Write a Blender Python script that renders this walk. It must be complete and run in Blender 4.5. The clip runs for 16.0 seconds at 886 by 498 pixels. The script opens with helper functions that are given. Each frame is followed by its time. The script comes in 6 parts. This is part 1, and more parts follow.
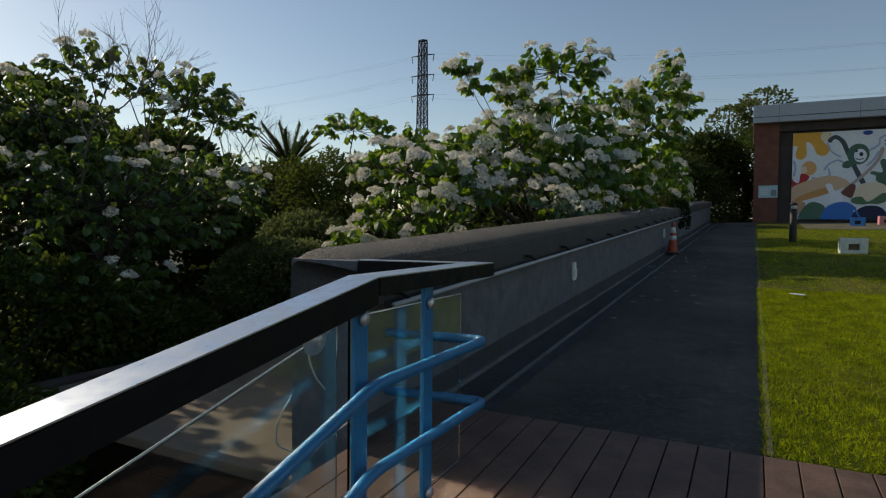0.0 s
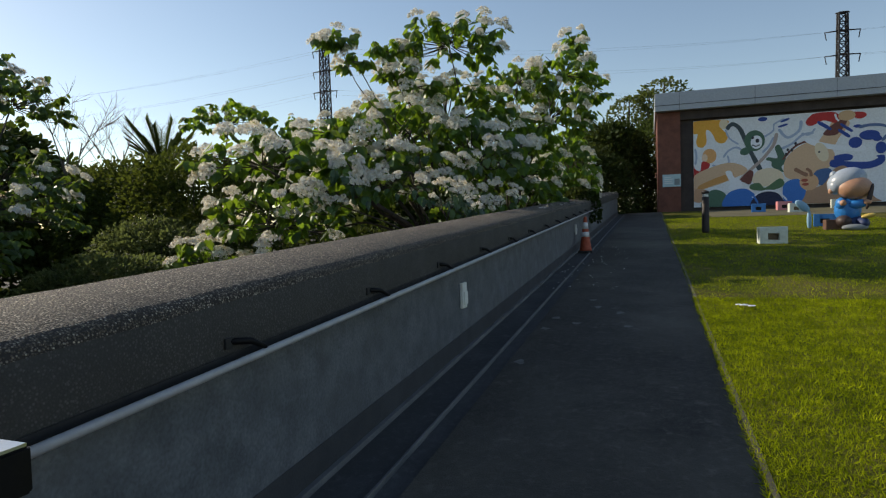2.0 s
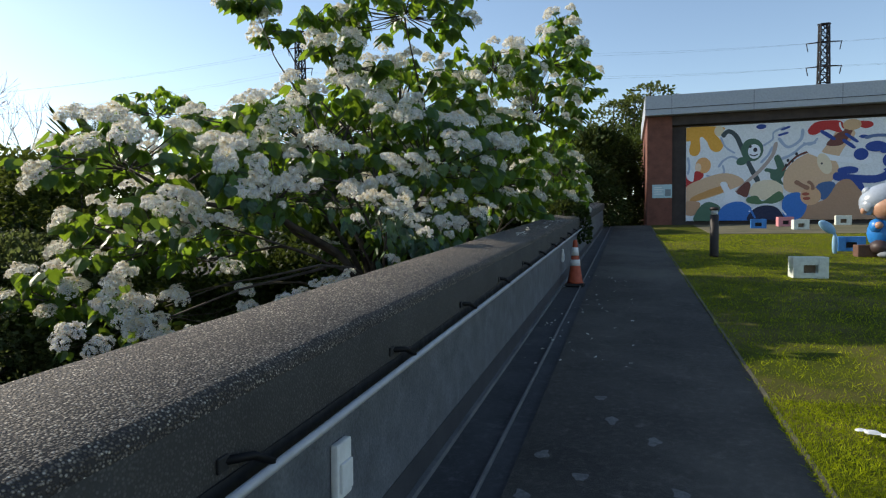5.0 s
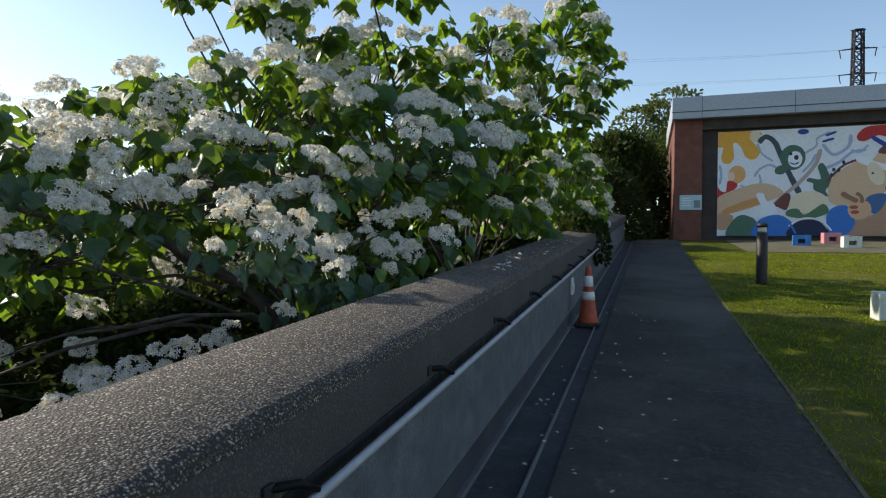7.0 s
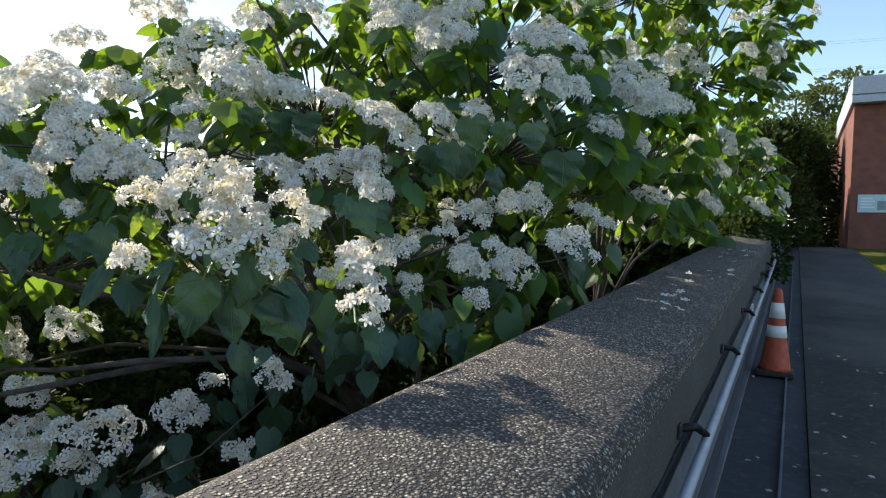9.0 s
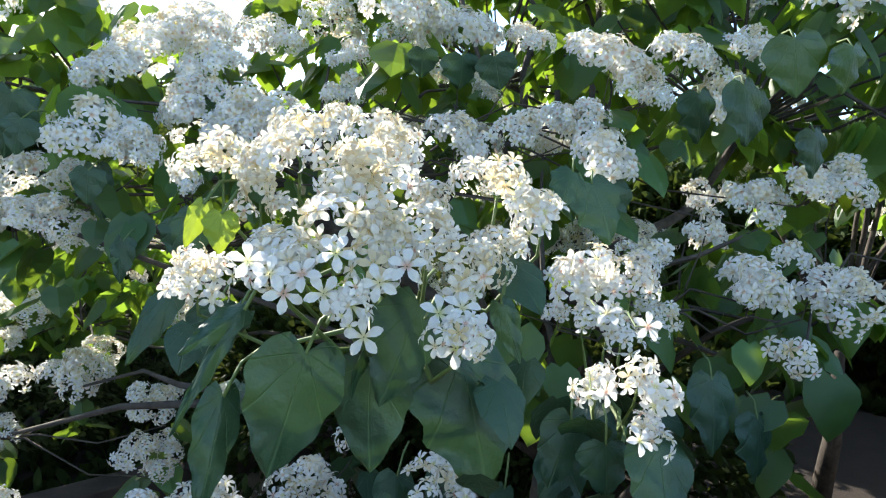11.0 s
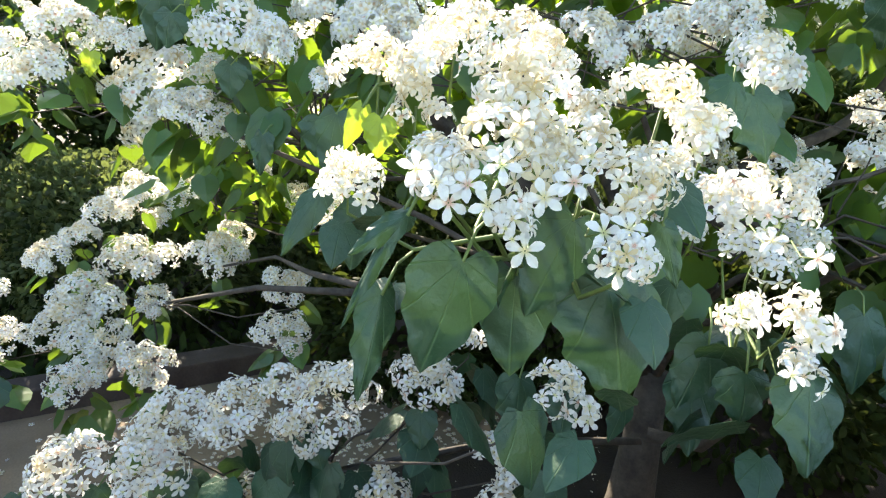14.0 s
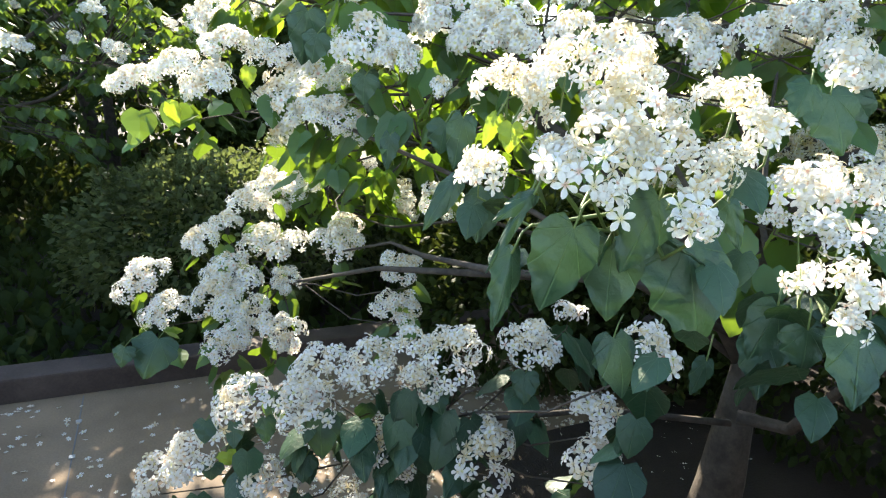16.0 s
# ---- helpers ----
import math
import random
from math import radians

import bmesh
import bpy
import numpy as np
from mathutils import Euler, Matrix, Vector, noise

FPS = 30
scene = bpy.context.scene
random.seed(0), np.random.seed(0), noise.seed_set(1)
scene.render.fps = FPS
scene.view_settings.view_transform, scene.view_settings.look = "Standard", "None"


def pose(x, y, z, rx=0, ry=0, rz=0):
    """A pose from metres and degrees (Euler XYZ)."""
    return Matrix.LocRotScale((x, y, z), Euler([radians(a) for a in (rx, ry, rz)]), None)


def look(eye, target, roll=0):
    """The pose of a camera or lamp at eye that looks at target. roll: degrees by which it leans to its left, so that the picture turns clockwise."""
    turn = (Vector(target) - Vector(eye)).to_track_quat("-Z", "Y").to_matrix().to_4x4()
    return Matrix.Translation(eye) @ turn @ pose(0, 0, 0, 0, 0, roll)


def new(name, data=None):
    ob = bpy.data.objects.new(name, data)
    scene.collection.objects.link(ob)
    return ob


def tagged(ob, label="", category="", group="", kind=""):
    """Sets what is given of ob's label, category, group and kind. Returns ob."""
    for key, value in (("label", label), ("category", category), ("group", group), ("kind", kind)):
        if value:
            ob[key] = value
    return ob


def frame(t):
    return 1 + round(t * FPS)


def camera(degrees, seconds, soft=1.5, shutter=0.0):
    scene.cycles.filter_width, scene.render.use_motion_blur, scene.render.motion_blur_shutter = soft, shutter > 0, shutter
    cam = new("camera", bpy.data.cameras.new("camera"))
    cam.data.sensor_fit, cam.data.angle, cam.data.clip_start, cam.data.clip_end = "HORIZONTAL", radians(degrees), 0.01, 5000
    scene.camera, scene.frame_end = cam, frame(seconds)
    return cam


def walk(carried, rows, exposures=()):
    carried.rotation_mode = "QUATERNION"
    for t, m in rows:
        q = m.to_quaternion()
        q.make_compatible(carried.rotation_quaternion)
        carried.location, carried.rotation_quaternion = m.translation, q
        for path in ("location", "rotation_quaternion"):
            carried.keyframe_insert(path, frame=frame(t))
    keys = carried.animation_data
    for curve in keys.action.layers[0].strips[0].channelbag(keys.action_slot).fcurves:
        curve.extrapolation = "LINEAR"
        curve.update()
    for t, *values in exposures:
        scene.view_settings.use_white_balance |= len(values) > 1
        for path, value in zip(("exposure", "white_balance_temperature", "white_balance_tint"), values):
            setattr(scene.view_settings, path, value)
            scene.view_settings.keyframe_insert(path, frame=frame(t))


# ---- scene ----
cam = camera(73.2, 16.0, 1.2)
METRES, EYE, TILT, LEAN, TURN = 10.0, 1.47, 0.0, 0.0, 27.4
ROWS = [
    (0.0, 0.0, 0.0, 0.0, 0.03, -2.17, -0.67),
    (0.5, 0.0184, 0.0446, 0.003, -4.36, -2.04, 0.07),
    (1.0, 0.0331, 0.0939, 0.0041, -5.45, -2.34, 0.09),
    (1.5, 0.049, 0.1448, 0.0073, -6.03, -2.33, 0.17),
    (2.0, 0.0639, 0.1979, 0.0087, -8.21, -2.42, 1.55),
    (2.5, 0.0691, 0.2416, 0.0217, -8.02, -3.93, 1.71),
    (3.0, 0.0777, 0.2826, 0.0366, -7.9, -4.02, 1.76),
    (3.5, 0.0918, 0.3162, 0.0404, -8.13, -3.75, 1.43),
    (4.0, 0.1088, 0.354, 0.0355, -10.52, -2.59, 0.36),
    (6.5, 0.2077, 0.6006, 0.046, -8.93, -1.74, 0.46),
    (7.0, 0.2347, 0.644, 0.0511, -8.32, -1.34, -0.15),
    (7.5, 0.2549, 0.6863, 0.055, -7.74, -0.96, 0.19),
    (8.0, 0.2628, 0.7297, 0.0528, -3.3, -0.83, -0.03),
    (10.5, 0.2303, 0.8846, 0.0592, 12.52, -4.29, -3.29),
    (11.0, 0.2243, 0.8938, 0.0587, 18.58, -4.69, -3.42),
    (11.5, 0.221, 0.8984, 0.0577, 21.38, -4.74, -3.26),
    (12.0, 0.221, 0.8978, 0.0584, 22.16, -4.61, -3.29),
    (12.5, 0.2218, 0.8965, 0.0595, 22.64, -4.51, -3.4),
    (13.0, 0.2207, 0.8946, 0.0601, 24.07, -6.14, -4.1),
    (13.5, 0.2183, 0.8923, 0.0595, 26.69, -10.24, -5.06),
    (14.0, 0.2183, 0.8918, 0.0593, 28.79, -14.8, -5.17),
    (14.5, 0.2185, 0.8914, 0.0595, 30.38, -16.66, -5.33),
    (15.0, 0.221, 0.8831, 0.0619, 33.27, -17.73, -4.48),
    (15.5, 0.2248, 0.8733, 0.0631, 36.3, -17.01, -3.71),
    (16.0, 0.2276, 0.8663, 0.0617, 37.31, -15.81, -3.76),
]
EXPOSURES = [(0.0, -0.5, 7200, 10), (1.2, -0.2, 7200, 10), (2.0, -0.02, 7200, 10), (2.6, 0.27, 7200, 10), (4.0, 0.35, 6800, 10), (7.0, 0.35, 6700, 10), (8.2, 0.45, 6650, 10), (10.3, 1.6, 6450, 10),
             (12.5, 1.46, 6350, 10), (13.3, 1.62, 6500, 10), (14.0, 2.32, 7250, 10), (15.0, 2.48, 7250, 10), (15.6, 2.36, 7100, 10), (16.0, 2.24, 7100, 10)]
walk(cam, [(t, pose(0, 0, EYE, TILT, LEAN, TURN) @ pose(METRES * x, METRES * y, METRES * z, 90 + pitch, roll, yaw)) for t, x, y, z, yaw, pitch, roll in ROWS], EXPOSURES)

# ---- world, sun, exposure ----
SUN_AZ, SUN_EL = 83.0, 27.5            # degrees left of the path's direction, and above the horizon
world = bpy.data.worlds.new("sky")
world.use_nodes = True
wn = world.node_tree
sky = wn.nodes.new("ShaderNodeTexSky")
sky.sky_type = "NISHITA"
sky.sun_disc = False
sky.sun_elevation = radians(SUN_EL)
sky.sun_rotation = radians(-SUN_AZ)
sky.air_density, sky.dust_density, sky.ozone_density = 1.0, 0.35, 1.4
wn.links.new(sky.outputs[0], wn.nodes["Background"].inputs[0])
wn.nodes["Background"].inputs[1].default_value = 0.15
scene.world = world
sun_data = bpy.data.lights.new("sun", "SUN")
sun_data.energy, sun_data.angle, sun_data.color = 4.6, radians(0.6), (1.0, 0.93, 0.80)
sun = new("sun", sun_data)
sun_dir = Vector((-math.sin(radians(SUN_AZ)) * math.cos(radians(SUN_EL)), math.cos(radians(SUN_AZ)) * math.cos(radians(SUN_EL)), math.sin(radians(SUN_EL))))
sun.matrix_world = look(sun_dir * 60, (0, 0, 0))


# ---- materials ----
def nodes_of(name):
    m = bpy.data.materials.new(name)
    m.use_nodes = True
    nt = m.node_tree
    return m, nt, nt.nodes["Principled BSDF"]


def node(nt, kind, **kw):
    n = nt.nodes.new(kind)
    for k, v in kw.items():
        n.inputs[k].default_value = v
    return n


def ramp(nt, source, stops):
    r = nt.nodes.new("ShaderNodeValToRGB")
    els = r.color_ramp.elements
    while len(els) < len(stops):
        els.new(0.5)
    for e, (p, c) in zip(els, stops):
        e.position, e.color = p, (*c, 1)
    nt.links.new(source, r.inputs[0])
    return r.outputs[0]


def mix(nt, fac, a, b, mode="MIX"):
    m = nt.nodes.new("ShaderNodeMix")
    m.data_type, m.blend_type = "RGBA", mode
    for sock, v in ((m.inputs[0], fac), (m.inputs[6], a), (m.inputs[7], b)):
        if isinstance(v, (int, float)):
            sock.default_value = v
        elif isinstance(v, tuple):
            sock.default_value = (*v, 1)
        else:
            nt.links.new(v, sock)
    return m.outputs[2]


def coords(nt, what="Object"):
    return nt.nodes.new("ShaderNodeTexCoord").outputs[what]


def world_pos(nt):
    return nt.nodes.new("ShaderNodeNewGeometry").outputs["Position"]


def noise_of(nt, vec, scale, detail=4.0, rough=0.6):
    n = node(nt, "ShaderNodeTexNoise", Scale=scale, Detail=detail, Roughness=rough)
    nt.links.new(vec, n.inputs["Vector"])
    return n.outputs[0]


def bump(nt, bsdf, height, strength, distance):
    b = node(nt, "ShaderNodeBump", Strength=strength, Distance=distance)
    nt.links.new(height, b.inputs["Height"])
    nt.links.new(b.outputs[0], bsdf.inputs["Normal"])


def rough_mat(name, a, b, scale=6.0, fine=90.0, rough=0.85, strength=0.5, distance=0.004, metal=0.0, wide=0.7, c=None, spots=None):
    """A surface of two tones in patches, with a fine grain that also gives its relief."""
    m, nt, p = nodes_of(name)
    pos = world_pos(nt)
    big = noise_of(nt, pos, scale)
    col = ramp(nt, big, [(0.35, a), (0.65, b)])
    grain = noise_of(nt, pos, fine, 3.0)
    g = ramp(nt, grain, [(0.3, (0.72, 0.72, 0.72)), (0.7, (1.2, 1.2, 1.2))])
    col = mix(nt, wide, col, g, "MULTIPLY")
    if c:
        stain = ramp(nt, noise_of(nt, pos, scale * 0.23, 6.0, 0.7), [(0.47, (0, 0, 0)), (0.72, (1, 1, 1))])
        col = mix(nt, stain, col, c)
    if spots:
        patch = ramp(nt, noise_of(nt, pos, 7.5, 5.0, 0.65), [(0.60, (0, 0, 0)), (0.70, (0.4, 0.4, 0.4))])
        worn = ramp(nt, noise_of(nt, pos, 22.0, 6.0, 0.8), [(0.50, (0, 0, 0)), (0.74, (0.5, 0.5, 0.5))])
        col = mix(nt, worn, mix(nt, patch, col, spots), spots)
    nt.links.new(col, p.inputs["Base Color"])
    p.inputs["Roughness"].default_value, p.inputs["Metallic"].default_value = rough, metal
    bump(nt, p, grain, strength, distance)
    return m


def pebble_mat(name, tones, scale, mortar, strength=0.9):
    """Washed pebble concrete: small stones of several tones in a dark bed."""
    m, nt, p = nodes_of(name)
    pos = world_pos(nt)
    v = node(nt, "ShaderNodeTexVoronoi", Scale=scale)
    nt.links.new(pos, v.inputs["Vector"])
    sep = nt.nodes.new("ShaderNodeSeparateColor")
    nt.links.new(v.outputs["Color"], sep.inputs[0])
    col = ramp(nt, sep.outputs[0], tones)
    edge = ramp(nt, v.outputs["Distance"], [(0.25, (1, 1, 1)), (0.62, (0, 0, 0))])
    col = mix(nt, edge, mortar, col)
    patch = ramp(nt, noise_of(nt, pos, 1.7, 6.0, 0.7), [(0.3, (0.62, 0.6, 0.58)), (0.7, (1.12, 1.1, 1.06))])
    col = mix(nt, 0.9, col, patch, "MULTIPLY")
    nt.links.new(col, p.inputs["Base Color"])
    p.inputs["Roughness"].default_value = 0.8
    bump(nt, p, edge, strength, 0.006)
    return m


def leaf_mat(name, dark, light, glow, veins=False, share=0.4, rough=0.42, clump=0.0, sheen=0.5):
    """A leaf: gloss on the skin, light let through from behind."""
    m, nt, p = nodes_of(name)
    geo = nt.nodes.new("ShaderNodeNewGeometry")
    tone = ramp(nt, geo.outputs["Random Per Island"], [(0.0, dark), (0.75, light), (1.0, tuple(min(1, v * 1.5) for v in light))])
    blot = noise_of(nt, geo.outputs["Position"], 25.0)
    tone = mix(nt, 0.5, tone, ramp(nt, blot, [(0.3, (0.7, 0.75, 0.7)), (0.7, (1.2, 1.15, 1.1))]), "MULTIPLY")
    if veins:
        uv = nt.nodes.new("ShaderNodeSeparateXYZ")
        nt.links.new(coords(nt, "UV"), uv.inputs[0])
        ang = nt.nodes.new("ShaderNodeMath")
        ang.operation = "ARCTAN2"
        nt.links.new(uv.outputs[0], ang.inputs[0])
        nt.links.new(uv.outputs[1], ang.inputs[1])
        wave = nt.nodes.new("ShaderNodeMath")
        wave.operation = "PINGPONG"
        wave.inputs[1].default_value = 0.31
        nt.links.new(ang.outputs[0], wave.inputs[0])
        line = ramp(nt, wave.outputs[0], [(0.0, (1, 1, 1)), (0.028, (0, 0, 0))])
        tone = mix(nt, mix(nt, 0.22, (0, 0, 0), line), tone, (0.14, 0.24, 0.10))
        quilt = mix(nt, 0.5, noise_of(nt, geo.outputs["Position"], 70.0, 3.0, 0.5), line, "SUBTRACT")
        bump(nt, p, quilt, 0.55, 0.005)
    if clump:
        tuft = ramp(nt, noise_of(nt, geo.outputs["Position"], clump, 5.0, 0.75), [(0.36, (0.34, 0.40, 0.30)), (0.50, (1.0, 1.0, 0.9)), (0.64, (1.8, 1.65, 1.3))])
        tone = mix(nt, 0.9, tone, tuft, "MULTIPLY")
    p.inputs["Specular IOR Level"].default_value = sheen
    nt.links.new(tone, p.inputs["Base Color"])
    p.inputs["Roughness"].default_value = rough
    tr = node(nt, "ShaderNodeBsdfTranslucent")
    tcol = mix(nt, 0.45, tone, glow)
    nt.links.new(tcol, tr.inputs[0])
    sh = nt.nodes.new("ShaderNodeMixShader")
    sh.inputs[0].default_value = share
    nt.links.new(p.outputs[0], sh.inputs[1])
    nt.links.new(tr.outputs[0], sh.inputs[2])
    nt.links.new(sh.outputs[0], nt.nodes["Material Output"].inputs[0])
    return m


def petal_mat(name):
    """White petals, cream and pink at the throat, older flowers creamier."""
    m, nt, p = nodes_of(name)
    uv = nt.nodes.new("ShaderNodeSeparateXYZ")
    nt.links.new(coords(nt, "UV"), uv.inputs[0])
    age = ramp(nt, uv.outputs[0], [(0.0, (0.88, 0.875, 0.86)), (0.6, (0.87, 0.855, 0.81)), (0.85, (0.85, 0.79, 0.66)), (1.0, (0.74, 0.62, 0.38))])
    throat = ramp(nt, uv.outputs[0], [(0.0, (0.74, 0.74, 0.34)), (0.45, (0.78, 0.70, 0.40)), (0.55, (0.74, 0.44, 0.34)), (0.66, (0.77, 0.64, 0.40)), (1.0, (0.66, 0.52, 0.26))])
    near = ramp(nt, uv.outputs[1], [(0.12, (1, 1, 1)), (0.42, (0, 0, 0))])
    col = mix(nt, near, age, throat)
    petal = ramp(nt, nt.nodes.new("ShaderNodeNewGeometry").outputs["Random Per Island"], [(0.0, (0.86, 0.85, 0.83)), (0.5, (0.98, 0.975, 0.96)), (1.0, (1.0, 1.0, 1.0))])
    col = mix(nt, 1.0, col, petal, "MULTIPLY")
    nt.links.new(col, p.inputs["Base Color"])
    p.inputs["Roughness"].default_value = 0.55
    tr = node(nt, "ShaderNodeBsdfTranslucent")
    nt.links.new(col, tr.inputs[0])
    sh = nt.nodes.new("ShaderNodeMixShader")
    sh.inputs[0].default_value = 0.47
    nt.links.new(p.outputs[0], sh.inputs[1])
    nt.links.new(tr.outputs[0], sh.inputs[2])
    nt.links.new(sh.outputs[0], nt.nodes["Material Output"].inputs[0])
    return m


def paint(name, col, rough=0.4, metal=0.0, dirt=0.25):
    m, nt, p = nodes_of(name)
    pos = world_pos(nt)
    n = noise_of(nt, pos, 14.0, 6.0, 0.7)
    c = mix(nt, dirt, col, ramp(nt, n, [(0.35, tuple(v * 0.45 for v in col)), (0.6, col)]))
    nt.links.new(c, p.inputs["Base Color"])
    r = ramp(nt, n, [(0.3, (min(1, rough * 1.5),) * 3), (0.7, (rough * 0.8,) * 3)])
    nt.links.new(r, p.inputs["Roughness"])
    p.inputs["Metallic"].default_value = metal
    bump(nt, p, noise_of(nt, pos, 160.0, 2.0), 0.12, 0.001)
    return m


ASPHALT = rough_mat("worn asphalt", (0.023, 0.020, 0.0155), (0.046, 0.041, 0.032), 1.4, 130.0, 0.88, 0.9, 0.006, wide=1.0, c=(0.098, 0.088, 0.070), spots=(0.15, 0.134, 0.108))
GUTTER = rough_mat("gutter concrete", (0.030, 0.032, 0.034), (0.056, 0.058, 0.060), 2.2, 140.0, 0.85, 0.6, 0.003, c=(0.045, 0.045, 0.045), spots=(0.13, 0.13, 0.13))
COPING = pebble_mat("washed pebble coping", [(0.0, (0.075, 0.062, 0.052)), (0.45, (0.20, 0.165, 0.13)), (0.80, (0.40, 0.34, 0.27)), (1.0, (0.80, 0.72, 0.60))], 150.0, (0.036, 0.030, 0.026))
# same pebble coping with the shade of its upright faces mixed into the colour
COPING_SHADE = pebble_mat("shaded pebble coping face", [(0.0, (0.055, 0.052, 0.05)), (0.7, (0.085, 0.081, 0.077)), (1.0, (0.12, 0.115, 0.11))], 130.0, (0.05, 0.049, 0.047), 0.3)
COPING_SIDE = rough_mat("smooth grey concrete wall", (0.080, 0.090, 0.104), (0.140, 0.153, 0.172), 7.0, 70.0, 0.6, 0.7, 0.004, wide=1.0, c=(0.080, 0.086, 0.095))
SKIRT = rough_mat("dark wall foot", (0.030, 0.033, 0.040), (0.052, 0.056, 0.064), 4.0, 90.0, 0.55, 0.4, 0.002)
PLANK = rough_mat("red brown deck wood", (0.085, 0.046, 0.032), (0.145, 0.082, 0.056), 5.0, 70.0, 0.7, 0.4, 0.003)
BLACK = paint("black railing paint", (0.004, 0.004, 0.005), 0.5)
BLACK.node_tree.nodes["Principled BSDF"].inputs["IOR"].default_value = 1.3
# pale metal that stands in for sky reflected in the black rail's top
RAIL_SHEEN = paint("pale sky sheen of the rail top", (0.58, 0.62, 0.68), 0.32, 1.0, 0.4)
BLUE = paint("bright blue railing paint", (0.008, 0.150, 0.33), 0.34, 0.0, 0.35)
STEEL = paint("dull steel", (0.55, 0.56, 0.58), 0.38, 0.9)
PIPE = paint("grey conduit", (0.42, 0.43, 0.45), 0.4, 0.2)
DARKMETAL = paint("dark metal", (0.03, 0.03, 0.032), 0.5, 0.4)
PYLON = paint("weathered dark steel", (0.02, 0.02, 0.022), 0.95)
WHITE = paint("white paint", (0.74, 0.75, 0.74), 0.5)
LIP = rough_mat("pale concrete lip", (0.10, 0.105, 0.11), (0.16, 0.16, 0.16), 3.0, 120.0)
SLAB = rough_mat("lower terrace concrete", (0.145, 0.10, 0.060), (0.25, 0.175, 0.108), 1.1, 80.0, 0.85, 0.4, 0.003, c=(0.18, 0.15, 0.12))
SOIL = rough_mat("dark soil", (0.016, 0.011, 0.008), (0.032, 0.022, 0.016), 1.6, 60.0, 0.95, 0.9, 0.01)
GRASSBED = rough_mat("lawn bed", (0.045, 0.058, 0.004), (0.085, 0.100, 0.006), 2.4, 90.0, 0.9, 0.8, 0.012, c=(0.14, 0.105, 0.045))
GRASSBED.node_tree.nodes["Principled BSDF"].inputs["Specular IOR Level"].default_value = 0.1
GRASS = leaf_mat("grass blades", (0.125, 0.165, 0.006), (0.265, 0.310, 0.010), (0.48, 0.56, 0.012), False, 0.4, 0.8, 5.0, 0.1)
LEAF = leaf_mat("tung leaves", (0.026, 0.072, 0.020), (0.056, 0.132, 0.030), (0.44, 0.63, 0.02), False, 0.53)
NEARLEAF = leaf_mat("near tung leaves", (0.024, 0.066, 0.020), (0.050, 0.120, 0.030), (0.40, 0.58, 0.02), False, 0.33)
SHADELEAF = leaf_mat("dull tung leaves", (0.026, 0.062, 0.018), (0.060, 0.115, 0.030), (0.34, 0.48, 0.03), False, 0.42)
BIGLEAF = leaf_mat("large tung leaves", (0.012, 0.040, 0.021), (0.024, 0.064, 0.031), (0.16, 0.32, 0.04), True, 0.05, 0.46, 0.0, 0.42)
YOUNGLEAF = leaf_mat("young leaves", (0.16, 0.25, 0.02), (0.28, 0.38, 0.03), (0.50, 0.60, 0.04), True, 0.36)
BUSHLEAF = leaf_mat("shrub leaves", (0.014, 0.026, 0.008), (0.034, 0.052, 0.014), (0.16, 0.20, 0.03), False, 0.24, 0.65, 0.0, 0.12)
FARLEAF = leaf_mat("far tree leaves", (0.018, 0.034, 0.010), (0.044, 0.068, 0.018), (0.18, 0.24, 0.03), False, 0.3, 0.65, 0.0, 0.14)
GREYLEAF = leaf_mat("grey green shrub leaves", (0.040, 0.056, 0.026), (0.085, 0.110, 0.052), (0.26, 0.32, 0.08), False, 0.42, 0.6, 1.6, 0.2)
HEDGELEAF = leaf_mat("olive shrub leaves", (0.023, 0.037, 0.009), (0.056, 0.076, 0.017), (0.24, 0.30, 0.04), False, 0.33, 0.65, 0.9, 0.14)
OLIVELEAF = leaf_mat("olive tree leaves", (0.040, 0.060, 0.014), (0.085, 0.110, 0.028), (0.26, 0.32, 0.05), False, 0.3, 0.55)
PETAL = petal_mat("tung petals")
STALK = paint("green stalk", (0.10, 0.15, 0.035), 0.5)
BARK = rough_mat("grey brown bark", (0.034, 0.026, 0.020), (0.085, 0.068, 0.054), 9.0, 60.0, 0.9, 0.8, 0.006)
DEADTWIG = rough_mat("bare twigs", (0.10, 0.082, 0.066), (0.17, 0.145, 0.12), 8.0, 60.0, 0.9, 0.4, 0.003)


# ---- building helpers ----
def mesh_of(name, verts, faces, material, smooth=False, uvs=None):
    me = bpy.data.meshes.new(name)
    me.from_pydata([tuple(v) for v in verts], [], faces)
    me.materials.append(material)
    if smooth:
        me.polygons.foreach_set("use_smooth", [True] * len(me.polygons))
    if uvs is not None:
        layer = me.uv_layers.new(name="UVMap")
        idx = np.empty(len(me.loops), dtype=np.int32)
        me.loops.foreach_get("vertex_index", idx)
        layer.data.foreach_set("uv", np.asarray(uvs, dtype=np.float32)[idx].ravel())
    me.update()
    return me


def thing(name, label, category, at=(0, 0, 0), group="", kind=""):
    ob = new(name)
    ob.location = at
    return tagged(ob, label, category, group, kind)


def adopt(ob, parent, label=""):
    """Make ob, built in world metres, a part of parent."""
    if parent is not None:
        ob.parent = parent
        base = Vector(parent.location)
        p = parent.parent
        while p is not None:
            base += p.location
            p = p.parent
        ob.location = Vector(ob.location) - base
    if label:
        ob["label"] = label
    return ob


